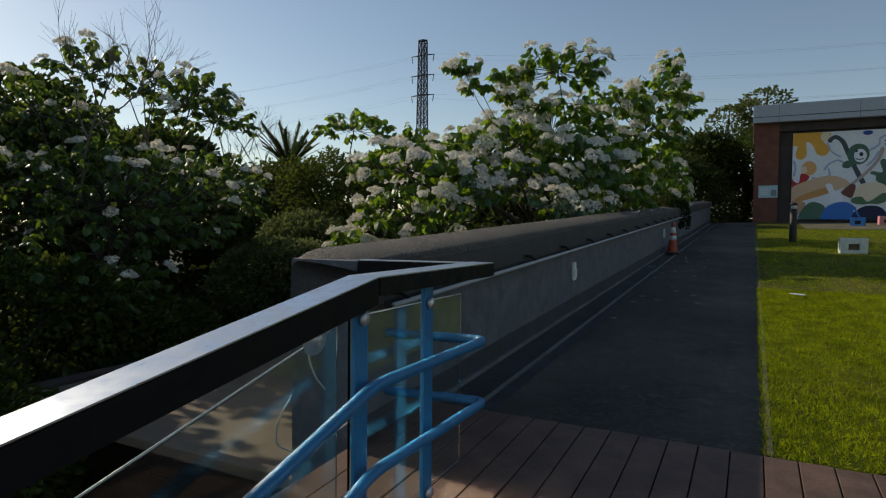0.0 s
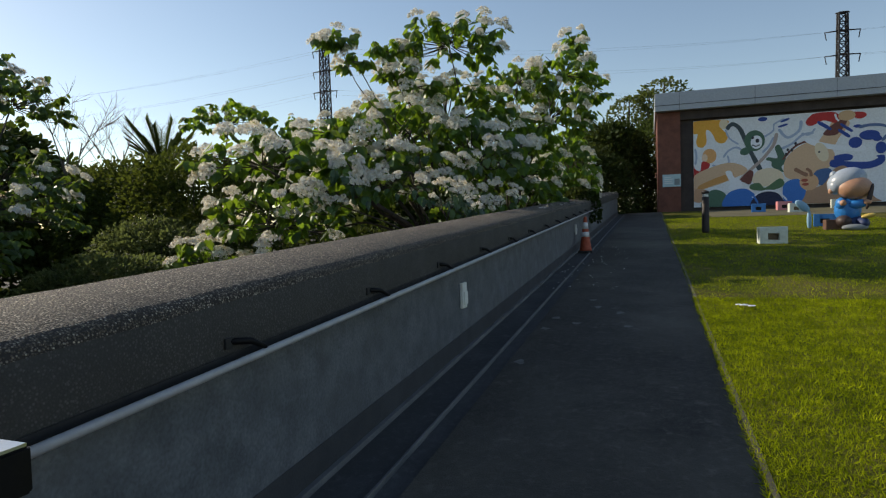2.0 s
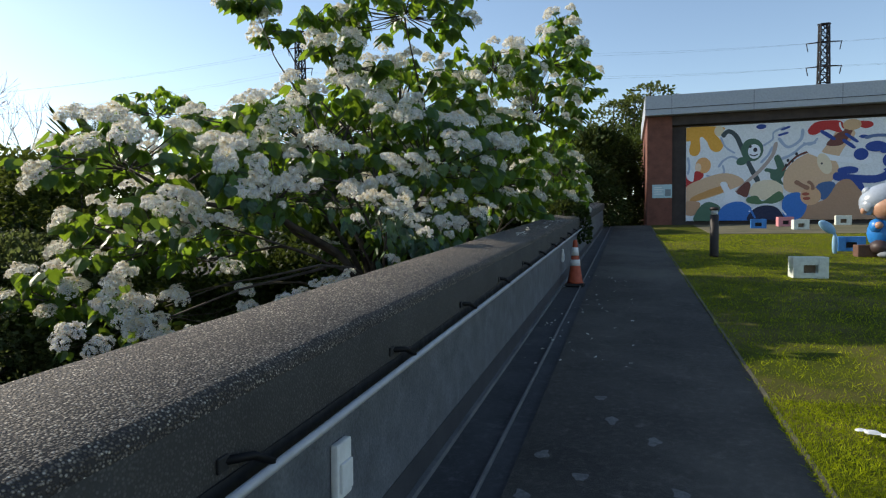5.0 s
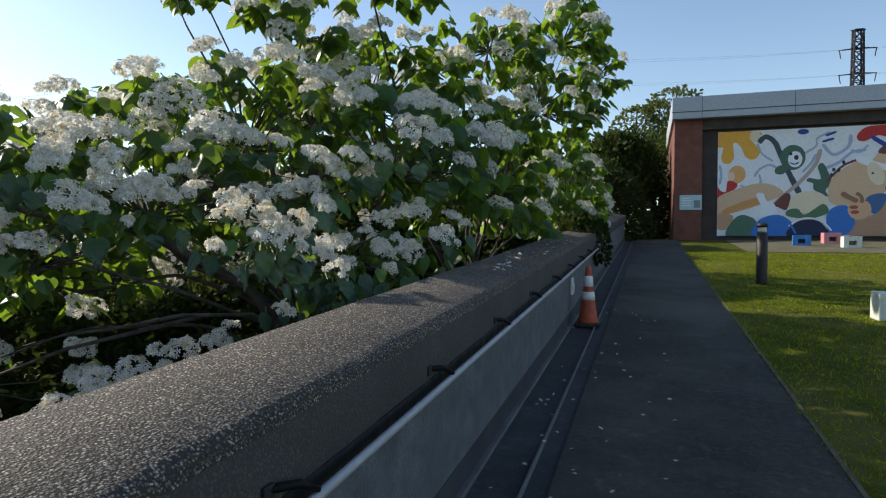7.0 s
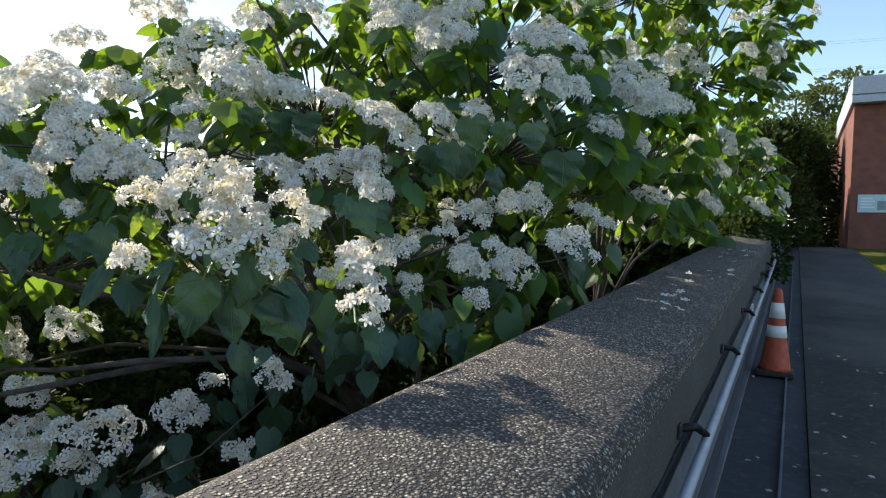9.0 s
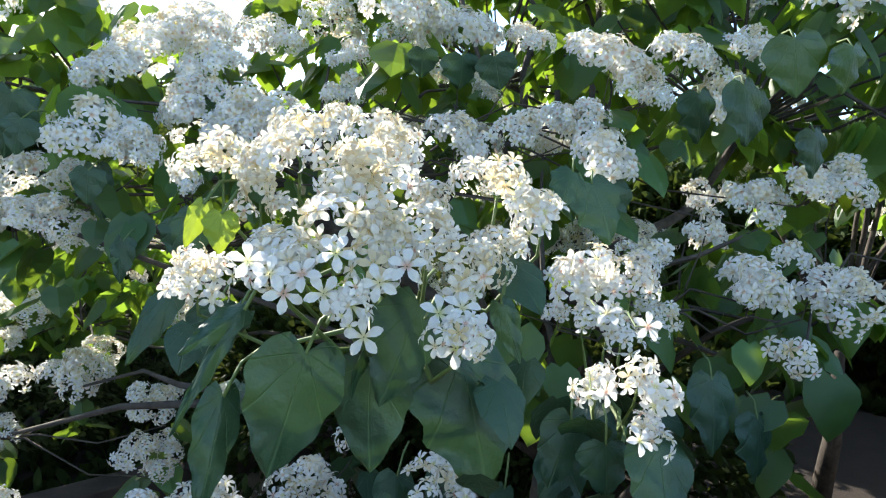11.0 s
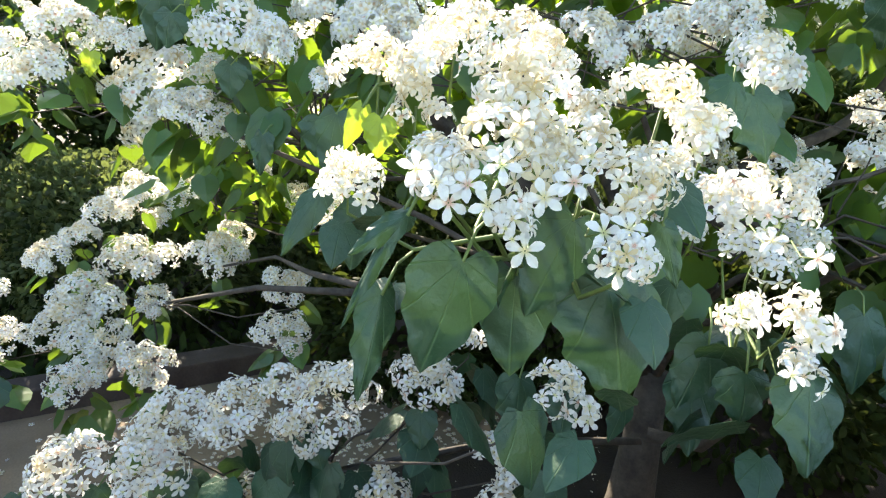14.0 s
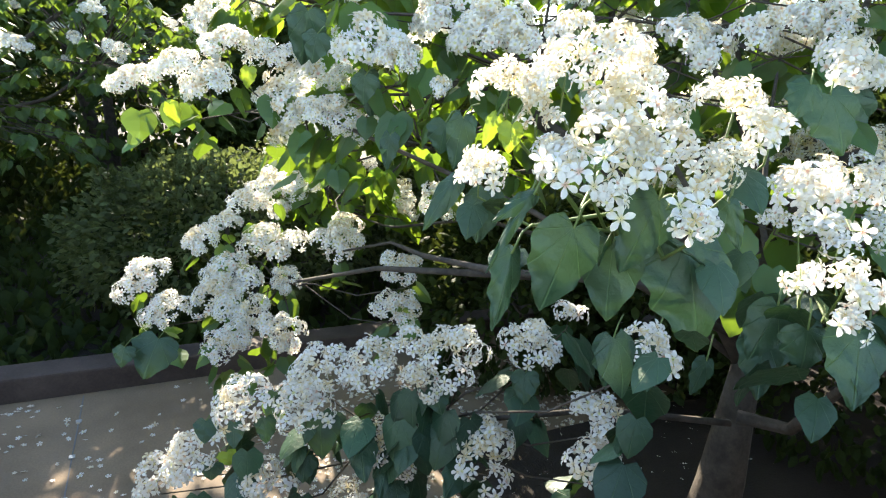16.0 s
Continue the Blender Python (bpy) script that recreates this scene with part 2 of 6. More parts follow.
def part(name, bm, material, parent, label="", smooth=False):
    me = bpy.data.meshes.new(name)
    bm.to_mesh(me)
    bm.free()
    me.materials.append(material)
    if smooth:
        me.polygons.foreach_set("use_smooth", [True] * len(me.polygons))
    return adopt(new(name, me), parent, label)


def solid(name, me, parent=None, label=""):
    return adopt(new(name, me), parent, label)


def box(bm, x0, x1, y0, y1, z0, z1, bevel=0.0, slope=0.0):
    """A box whose heights rise by slope along y."""
    r = bmesh.ops.create_cube(bm, size=1.0)
    vs = r["verts"]
    for v in vs:
        y = y0 if v.co.y < 0 else y1
        v.co = Vector((x0 if v.co.x < 0 else x1, y, (z0 if v.co.z < 0 else z1) + slope * y))
    if bevel > 0:
        es = [e for e in bm.edges if e.verts[0] in vs and e.verts[1] in vs]
        bmesh.ops.bevel(bm, geom=es, offset=bevel, segments=2, affect="EDGES", profile=0.6)
    return bm


def boxed(*a, **k):
    return box(bmesh.new(), *a, **k)


def tube_data(points, radii, sides=8, caps=True):
    """Vertices and faces of a tube along points, with a radius at each."""
    pts = [Vector(p) for p in points]
    verts, faces = [], []
    up = Vector((0.13, 0.21, 0.97))
    for i, p in enumerate(pts):
        d = (pts[min(i + 1, len(pts) - 1)] - pts[max(i - 1, 0)]).normalized()
        a = d.cross(up)
        if a.length < 0.05:
            a = d.cross(Vector((1, 0, 0)))
        a.normalize()
        b = d.cross(a)
        for s in range(sides):
            t = 2 * math.pi * s / sides
            verts.append(p + (a * math.cos(t) + b * math.sin(t)) * radii[i])
    for i in range(len(pts) - 1):
        for s in range(sides):
            n = (s + 1) % sides
            faces.append((i * sides + s, i * sides + n, (i + 1) * sides + n, (i + 1) * sides + s))
    if caps:
        faces.append(tuple(range(sides))[::-1])
        faces.append(tuple((len(pts) - 1) * sides + s for s in range(sides)))
    return verts, faces


def tube(name, points, radius, material, parent=None, label="", sides=10):
    radii = radius if isinstance(radius, (list, tuple)) else [radius] * len(points)
    v, f = tube_data(points, radii, sides)
    return solid(name, mesh_of(name, v, f, material, True), parent, label)


def rounded(points, r=0.08, n=5):
    """The polyline with its corners rounded."""
    pts = [Vector(p) for p in points]
    out = [pts[0]]
    for a, b, c in zip(pts, pts[1:], pts[2:]):
        p, q = b + (a - b).normalized() * r, b + (c - b).normalized() * r
        for i in range(n + 1):
            t = i / n
            out.append(p * (1 - t) ** 2 + b * 2 * t * (1 - t) + q * t * t)
    return out + [pts[-1]]


SLOPE = 0.0515


def ground_z(y):
    """The path and the lawn climb gently towards the building, and lie level there."""
    return 0.22 + SLOPE * min(y, 31.0)


# ---- ground, path, lawn ----
WALL_IN, WALL_OUT, WALL_TOP = -1.76, -2.17, 0.965      # the parapet's faces, and its height above the path
PATH_EDGE = 0.10
DECK_END = 3.19


def strip(name, label, category, material, x0, x1, ys, lift=0.0, thick=0.3, xs=1):
    """A slab that follows the climb of the ground."""
    verts, faces = [], []
    cols = [x0 + (x1 - x0) * i / xs for i in range(xs + 1)]
    for y in ys:
        for x in cols:
            verts.append((x, y, ground_z(y) + lift))
    w = xs + 1
    for j in range(len(ys) - 1):
        for i in range(xs):
            faces.append((j * w + i, j * w + i + 1, (j + 1) * w + i + 1, (j + 1) * w + i))
    n = len(verts)
    verts += [(x, y, z - thick) for x, y, z in verts]
    faces += [tuple(n + k for k in f[::-1]) for f in faces]
    rim = [i for i in range(w)] + [j * w + xs for j in range(1, len(ys))] + [(len(ys) - 1) * w + i for i in range(xs - 1, -1, -1)] + [j * w for j in range(len(ys) - 2, 0, -1)]
    for a, b in zip(rim, rim[1:] + rim[:1]):
        faces.append((b, a, n + a, n + b))
    return tagged(solid(name, mesh_of(name, verts, faces, material)), label, category, "", "structure")


strip("path", "dark worn asphalt footpath in the wall's shade", "path", ASPHALT, -1.335, PATH_EDGE, [DECK_END + 0.012, 10, 20, 31, 34.0])
strip("gutter", "shallow grey concrete gutter along the parapet", "gutter", GUTTER, WALL_IN - 0.05, -1.335 - 0.004, [DECK_END + 0.012, 10, 20, 31, 34.0], -0.025)
strip("lawn", "short sunlit green lawn with bare patches", "lawn", GRASSBED, PATH_EDGE + 0.004, 42.0, [DECK_END + 0.012, 10, 20, 31, 60.0], 0.004, 0.4)

# narrow raised lines along the gutter
for gx, gw in ((-1.757, 0.03), (-1.472, 0.014)):
    tagged(part("gutter_lip", boxed(gx, gx + gw, DECK_END + 0.02, 31.0, 0.17, 0.22 + 0.004, 0.003, SLOPE), LIP, None), "low concrete lip along the gutter", "gutter lip", "gutter lips", "structure")

tagged(part("terrace_support", boxed(-6.5, -2.3, 3.7, 10.2, -1.4, -0.375), SOIL, None), "dark earth under the terrace slab", "terrace base", "", "structure")
strip("path_edging", "narrow pale dusty edging between path and lawn", "edging", rough_mat("dusty edging", (0.055, 0.052, 0.034), (0.12, 0.105, 0.070), 9.0, 80.0), PATH_EDGE - 0.008, PATH_EDGE + 0.018, [DECK_END + 0.03, 10, 20, 30.8], 0.008, 0.05)

# far ground and the lower terrace
gverts, gfaces = [], []
gx_s = [-2500, -300, -80, -30, -12, -6.9, -2.2, 3.0, 60, 400, 2500]
gy_s = [-2500, -300, -40, 0, 3.0, 8, 16, 30, 60, 300, 2500]
for y in gy_s:
    for x in gx_s:
        gverts.append((x, y, -0.45 if 3.0 < y < 30 and -30 < x < 0 else (-1.3 if y <= 3.0 else -0.6)))
wg = len(gx_s)
for j in range(len(gy_s) - 1):
    for i in range(wg - 1):
        gfaces.append((j * wg + i, j * wg + i + 1, (j + 1) * wg + i + 1, (j + 1) * wg + i))
tagged(solid("ground", mesh_of("ground", gverts, gfaces, SOIL)), "dark earth under shrubs and trees", "ground", "", "structure")

KERB = rough_mat("stained kerb", (0.040, 0.026, 0.021), (0.078, 0.055, 0.045), 3.0, 60.0)
tagged(part("lower_terrace", boxed(-6.6, -2.25, 3.22, 12.6, -0.37, -0.30, 0.02), SLAB, None), "weathered beige concrete slab with fallen petals", "terrace", "", "structure")
tagged(part("terrace_kerb", boxed(-6.86, -6.604, 7.0, 12.6, -0.7, -0.12, 0.02), KERB, None), "stained brown kerb along the lower terrace", "kerb", "", "structure")
tagged(part("terrace_kerb", boxed(-6.86, -6.604, 3.1, 6.99, -0.7, -0.27, 0.02), KERB, None), "low stained brown kerb along the lower terrace", "kerb", "", "structure")
tagged(part("planting_bed", boxed(-5.0, -2.25, 10.25, 18.0, -0.44, -0.285, 0.02), SOIL, None), "dark soil bed at the foot of the parapet", "soil bed", "", "structure")
tagged(part("terrace_edge", boxed(-6.6, -2.3, 3.10, 3.216, -0.36, -0.27, 0.015), SLAB, None), "raised concrete edge of the lower terrace", "edging", "", "structure")

joint = thing("floor_joint", "grey joint strip with steel studs across the slab", "joint strip", (-4.5, 8.17, -0.30))
part("strip", boxed(-6.55, -2.6, 8.165, 8.173, -0.302, -0.297, 0.001), LIP, joint)
for k in range(8):
    part("stud", boxed(-6.2 + k * 0.42, -6.165 + k * 0.42, 8.152, 8.187, -0.298, -0.288, 0.004), STEEL, joint)

STAIN = rough_mat("pale worn spot", (0.10, 0.098, 0.092), (0.16, 0.155, 0.145), 30.0, 120.0, 0.9, 0.5, 0.002)
for k, (sx, sy) in enumerate([(-1.0, 7.58), (-1.25, 7.34), (-1.25, 6.27), (-0.87, 8.37), (-0.64, 8.1), (-1.21, 7.8), (-0.95, 8.77), (-0.55, 7.52)]):
    bm = bmesh.new()
    ring = [bm.verts.new((sx + (0.036 + 0.012 * math.sin(k * 2.0 + 3 * a)) * math.cos(a), sy + (0.055 + 0.02 * math.cos(k + 2 * a)) * math.sin(a), ground_z(sy) + 0.003 + SLOPE * 0.055 * math.sin(a))) for a in [i * math.pi / 9 for i in range(18)]]
    bm.faces.new(ring)
    tagged(part("path_stain", bm, STAIN, None), "small pale worn spot on the asphalt path", "stain", "path stains", "structure")

# ---- parapet wall ----
def wall_run(name, label, y0, y1, top, x_in, x_out, over=0.06):
    """A parapet following the climb: a plain lower face and a rough rounded coping band."""
    parent = thing(name, label, "wall", (x_in, y0, ground_z(y0)), "", "structure")
    bm = bmesh.new()
    box(bm, x_out, x_in, y0, y1, -0.9, 0.22 + top - 0.02, 0.0, SLOPE)
    part("wall_body", bm, COPING_SIDE, parent)
    n = max(12, int((y1 - y0) / 0.05))
    xo = x_in + over
    prof = [(x_in - 0.02, -0.27), (xo - 0.004, -0.262), (xo, -0.25), (xo, -0.066), (xo - 0.006, -0.040), (xo - 0.03, -0.019), ((x_in + x_out) / 2, 0.008), (x_out + 0.06, 0.024), (x_out + 0.018, 0.010), (x_out - 0.004, -0.05), (x_out - 0.004, -0.30)]
    verts, faces = [], []
    for j in range(n + 1):
        y = y0 - 0.004 + (y1 - y0 + 0.008) * j / n
        e = min(1.0, min(j, n - j) / 3)
        for x, z in prof:
            w = noise.noise(Vector((x * 9, y * 7, z * 9))) * 0.0045
            drop = (1 - e) ** 2 * 0.05 if z > -0.2 else 0
            verts.append((x + w, y, 0.22 + top + SLOPE * y + z + w - drop))
    m = len(prof)
    for j in range(n):
        for i in range(m - 1):
            faces.append((j * m + i, j * m + i + 1, (j + 1) * m + i + 1, (j + 1) * m + i))
    faces.append(tuple(range(m)))
    faces.append(tuple(n * m + i for i in range(m))[::-1])
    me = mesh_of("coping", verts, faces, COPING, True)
    me.materials.append(COPING_SHADE)
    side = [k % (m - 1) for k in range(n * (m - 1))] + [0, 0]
    # sides and ends get the shaded copy, the top keeps the lit tones
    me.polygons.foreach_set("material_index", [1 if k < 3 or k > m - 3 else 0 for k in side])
    solid("coping", me, parent, "washed pebble coping, sunlit top and shaded faces put into its colour")
    return parent


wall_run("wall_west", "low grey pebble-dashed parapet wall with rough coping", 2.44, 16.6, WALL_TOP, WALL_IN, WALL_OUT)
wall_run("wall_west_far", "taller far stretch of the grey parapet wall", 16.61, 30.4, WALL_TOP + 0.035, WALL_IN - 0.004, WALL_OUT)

# conduit along the wall with its clips
conduit = thing("wall_conduit", "thin grey metal conduit running along the parapet", "conduit", (WALL_IN, 2.5, 1.0))
tube("pipe", [(WALL_IN + 0.118, y, 0.924 + SLOPE * y) for y in (2.62, 8, 14, 16.5)], 0.014, PIPE, conduit)
# the shadow gap behind the conduit, laid on the wall as a dark strip
part("shade_strip", boxed(WALL_IN + 0.061, WALL_IN + 0.066, 2.62, 16.5, 0.895, 0.945, 0.0, SLOPE), DARKMETAL, conduit, "dark strip standing for the shadow behind the conduit")
y = 2.75
while y < 16.4:
    bracket = tube("bracket", [(WALL_IN + 0.055, y - 0.11, 0.982 + SLOPE * y), (WALL_IN + 0.095, y - 0.03, 0.972 + SLOPE * y), (WALL_IN + 0.118, y + 0.02, 0.940 + SLOPE * y)], [0.012, 0.012, 0.010], BLACK, conduit, "bent black steel bracket", 8)
    part("wall_plate", boxed(WALL_IN + 0.060, WALL_IN + 0.070, y - 0.13, y - 0.09, 0.964, 1.002, 0.004, SLOPE), DARKMETAL, bracket)
    y += 1.06
tagged(part("wall_skirting", boxed(WALL_IN - 0.01, WALL_IN + 0.004, 2.46, 30.3, 0.20, 0.355, 0.0, SLOPE), SKIRT, None), "dark band along the foot of the parapet", "skirting", "", "structure")

for oy, oz in ((6.52, 0.655), (14.0, 0.655)):
    cover = thing("outlet_cover", "white plastic outlet cover on the parapet wall", "outlet cover", (WALL_IN + 0.008, oy, oz + SLOPE * oy), "wall outlets")
    plate = part("plate", boxed(WALL_IN + 0.001, WALL_IN + 0.03, oy - 0.055, oy + 0.055, oz - 0.10 + SLOPE * oy, oz + 0.10 + SLOPE * oy, 0.008), WHITE, cover)
    part("flap", boxed(WALL_IN + 0.03, WALL_IN + 0.042, oy - 0.042, oy + 0.042, oz - 0.075 + SLOPE * oy, oz + 0.03 + SLOPE * oy, 0.005), WHITE, plate)

# ---- building ----
BY, BZ = 31.0, 1.82
BRICK = rough_mat("red brown brick", (0.135, 0.050, 0.034), (0.20, 0.078, 0.052), 3.0, 40.0, 0.85, 0.4, 0.004)
DARKWALL = rough_mat("dark recess wall", (0.045, 0.035, 0.033), (0.07, 0.055, 0.05), 2.0, 40.0)
FASCIA = paint("blue grey metal fascia", (0.40, 0.43, 0.47), 0.45, 0.3)
bld = thing("exhibition_building", "brick building with grey metal fascia and painted mural", "building", (0, BY, BZ))
part("pier", boxed(-0.02, 0.95, BY, BY + 14, BZ - 0.4, 6.296), BRICK, bld, "red brown brick corner pier")
part("back_wall", boxed(0.952, 26.0, BY + 0.25, BY + 14, BZ - 0.4, 6.296), DARKWALL, bld, "dark wall round the mural")
part("beam", boxed(0.952, 26.0, BY + 0.02, BY + 0.248, 5.92, 6.296), DARKWALL, bld)
part("fascia", boxed(-0.12, 26.2, BY - 0.35, BY + 14.2, 6.30, 7.10, 0.02, 0.0), FASCIA, bld, "blue grey metal roof fascia")
for sx in range(0, 9):
    part("seam", boxed(0.9 + sx * 3.0, 0.912 + sx * 3.0, BY - 0.358, BY - 0.345, 6.32, 7.08), DARKMETAL, bld)
part("ledge", boxed(-0.13, 26.21, BY - 0.37, BY - 0.352, 6.54, 6.56), DARKMETAL, bld)

sign = thing("notice_board", "small pale blue notice board on the brick pier", "sign", (0.5, BY - 0.02, 3.2))
part("board", boxed(0.18, 0.95, BY - 0.045, BY - 0.004, 2.95, 3.50, 0.006), paint("pale sign", (0.42, 0.58, 0.62), 0.4), sign)
for k in range(4):
    part("text_bar", boxed(0.24, 0.56 + 0.06 * (k % 2), BY - 0.049, BY - 0.0455, 3.36 - k * 0.09, 3.40 - k * 0.09), WHITE, sign)
part("picture", boxed(0.68, 0.90, BY - 0.049, BY - 0.0455, 3.02, 3.30), paint("picture grey", (0.2, 0.24, 0.26)), sign)

# mural: flat coloured shapes on a pale panel
mural = thing("mural", "large colourful abstract mural of rounded shapes", "mural", (1.5, BY + 0.2, BZ))
MX0, MX1, MZ0, MZ1 = 1.50, 12.6, 1.98, 5.82
part("panel", boxed(MX0, MX1, BY + 0.16, BY + 0.246, MZ0, MZ1), paint("mural ground", (0.80, 0.83, 0.87), 0.6), mural)
MURAL_PAINT = {}
mural_step = [0]


def blob(name, col, outline, smooth=True):
    """A flat painted shape on the mural; outline in shares of the panel's height from its lower left corner."""
    mural_step[0] += 1
    if col not in MURAL_PAINT:
        MURAL_PAINT[col] = paint("mural " + name + str(len(MURAL_PAINT)), tuple(1.12 * q for q in col), 0.6, 0.0, 0.15)
    h = MZ1 - MZ0
    pts = [Vector((MX0 + u * h, 0, MZ0 + v * h)) for u, v in outline]
    if smooth:
        out = []
        n = len(pts)
        for i in range(n):
            p0, p1, p2, p3 = pts[i - 1], pts[i], pts[(i + 1) % n], pts[(i + 2) % n]
            for s in range(5):
                t = s / 5
                out.append(0.5 * ((2 * p1) + (p2 - p0) * t + (2 * p0 - 5 * p1 + 4 * p2 - p3) * t * t + (3 * p1 - p0 - 3 * p2 + p3) * t ** 3))
        pts = out
    y = BY + 0.16 - 0.0004 * mural_step[0]
    bm = bmesh.new()
    f = bm.faces.new([bm.verts.new((max(MX0, min(MX1, p.x)), y, max(MZ0, min(MZ1, p.z)))) for p in pts])
    f.normal_update()
    bmesh.ops.triangulate(bm, faces=[f], ngon_method="EAR_CLIP")
    part(name, bm, MURAL_PAINT[col], mural)


def disc(name, col, u, v, ru, rv, tilt=0.0):
    c, s = math.cos(radians(tilt)), math.sin(radians(tilt))
    blob(name, col, [(u + ru * math.cos(a) * c - rv * math.sin(a) * s, v + ru * math.cos(a) * s + rv * math.sin(a) * c) for a in [2 * math.pi * i / 14 for i in range(14)]])


def band(name, col, points, w):
    left, right = [], []
    for i, (u, v) in enumerate(points):
        a, b = points[max(0, i - 1)], points[min(len(points) - 1, i + 1)]
        d = math.hypot(b[0] - a[0], b[1] - a[1]) or 1
        nx, ny = -(b[1] - a[1]) / d * w / 2, (b[0] - a[0]) / d * w / 2
        left.append((u + nx, v + ny))
        right.append((u - nx, v - ny))
    blob(name, col, left + right[::-1])


SAND, ORANGE, NAVY, MIDBLUE, RED, DKGREEN, CREAM, PALE, BROWN, INK = (0.62, 0.42, 0.27), (0.72, 0.36, 0.05), (0.02, 0.06, 0.28), (0.03, 0.16, 0.50), (0.45, 0.03, 0.03), (0.06, 0.13, 0.09), (0.70, 0.60, 0.44), (0.74, 0.77, 0.82), (0.15, 0.05, 0.04), (0.03, 0.03, 0.04)
blob("drip_shape", ORANGE, [(-0.002, 0.996), (0.342, 0.988), (0.363, 0.94), (0.3, 0.901), (0.363, 0.816), (0.342, 0.745), (0.29, 0.726), (0.238, 0.759), (0.207, 0.832), (0.165, 0.886), (0.134, 0.876), (0.14, 0.752), (0.103, 0.695), (0.05, 0.703), (0.029, 0.755), (0.044, 0.848), (-0.002, 0.86)])
disc("cream_spot", CREAM, 0.321, 0.944, 0.046, 0.055, 0)
disc("round_shape", (0.70, 0.36, 0.14), 0.169, 0.589, 0.075, 0.084, 0)
disc("pale_spot", (0.74, 0.55, 0.40), 0.119, 0.57, 0.031, 0.046, 0)
blob("red_shape", RED, [(-0.013, 0.507), (0.019, 0.443), (0.071, 0.426), (0.092, 0.529), (0.169, 0.502), (0.155, 0.451), (0.061, 0.401), (-0.013, 0.356)])
band("swirl_line", (0.34, 0.42, 0.56), [(0.019, 0.672), (0.031, 0.585), (0.019, 0.506)], 0.021)
band("swirl_line", (0.34, 0.42, 0.56), [(0.321, 0.571), (0.363, 0.631), (0.439, 0.67), (0.497, 0.648)], 0.021)
band("swirl_line", (0.34, 0.42, 0.56), [(0.207, 0.48), (0.29, 0.448), (0.369, 0.497), (0.361, 0.576)], 0.019)
band("swirl_line", (0.34, 0.42, 0.56), [(0.342, 0.869), (0.383, 0.775), (0.466, 0.71)], 0.017)
band("swirl_line", (0.34, 0.42, 0.56), [(0.743, 0.773), (0.825, 0.831), (0.835, 0.902), (0.927, 0.949)], 0.019)
band("swirl_line", (0.34, 0.42, 0.56), [(0.886, 0.833), (0.968, 0.745), (1.079, 0.812), (1.099, 0.912)], 0.029)
band("swirl_line", (0.34, 0.42, 0.56), [(0.882, 0.616), (1.008, 0.673), (1.109, 0.761), (1.21, 0.777)], 0.025)
band("swirl_line", (0.34, 0.42, 0.56), [(0.723, 0.601), (0.784, 0.67), (0.825, 0.75)], 0.021)
band("swirl_line", (0.34, 0.42, 0.56), [(1.109, 0.781), (1.17, 0.759), (1.23, 0.817)], 0.017)
blob("roll_shape", SAND, [(-0.013, 0.356), (0.165, 0.45), (0.373, 0.501), (0.518, 0.457), (0.563, 0.39), (0.439, 0.327), (0.273, 0.26), (0.057, 0.201), (-0.013, 0.231)])
blob("roll_stripe", (0.56, 0.28, 0.09), [(0.061, 0.255), (0.269, 0.345), (0.418, 0.377), (0.377, 0.308), (0.207, 0.249), (0.057, 0.201)])
blob("tan_shape", (0.52, 0.30, 0.18), [(-0.013, 0.204), (0.14, 0.192), (0.086, 0.064), (-0.013, 0.079)])
band("dark_stick", (0.05, 0.07, 0.08), [(0.356, 0.889), (0.414, 0.936), (0.487, 0.88), (0.538, 0.759), (0.61, 0.583), (0.694, 0.404)], 0.046)
disc("dark_leaf", DKGREEN, 0.637, 0.732, 0.105, 0.117, 0)
disc("dark_leaf", DKGREEN, 0.542, 0.62, 0.055, 0.042, 20)
disc("pale_eye", PALE, 0.657, 0.715, 0.059, 0.075, 0)
disc("eye_spot", INK, 0.666, 0.731, 0.019, 0.023, 0)
disc("eye_spot", INK, 0.62, 0.767, 0.013, 0.015, 0)
band("mouth_line", INK, [(0.616, 0.685), (0.651, 0.67), (0.686, 0.683)], 0.01)
band("tan_stick", (0.42, 0.34, 0.31), [(0.497, 0.306), (0.6, 0.41), (0.723, 0.529), (0.825, 0.669), (0.858, 0.789)], 0.034)
blob("maroon_shape", BROWN, [(0.487, 0.297), (0.579, 0.4), (0.625, 0.369), (0.592, 0.247), (0.528, 0.268)])
blob("figure_shape", PALE, [(0.336, 0.391), (0.394, 0.404), (0.427, 0.331), (0.497, 0.289), (0.501, 0.207), (0.418, 0.184), (0.363, 0.209), (0.385, 0.266)])
blob("green_splash", DKGREEN, [(0.754, 0.508), (0.774, 0.538), (0.866, 0.526), (0.841, 0.638), (0.882, 0.671), (0.927, 0.585), (0.951, 0.483), (0.907, 0.424), (0.927, 0.362), (0.815, 0.426), (0.805, 0.487)])
blob("big_pear", SAND, [(0.927, 0.383), (0.947, 0.503), (1.049, 0.618), (1.21, 0.687), (1.371, 0.613), (1.423, 0.492), (1.355, 0.384), (1.21, 0.313), (1.049, 0.275), (0.951, 0.305)])
band("pear_neck", SAND, [(1.311, 0.594), (1.401, 0.751), (1.501, 0.897)], 0.143)
blob("pear_top", BROWN, [(1.307, 0.758), (1.451, 0.893), (1.535, 0.882), (1.443, 0.746)])
band("pear_outline", BROWN, [(0.927, 0.516), (1.041, 0.642), (1.154, 0.691)], 0.019)
blob("red_cap", RED, [(1.15, 0.92), (1.23, 0.987), (1.421, 0.985), (1.461, 0.918), (1.421, 0.87), (1.311, 0.904), (1.21, 0.858), (1.154, 0.87)])
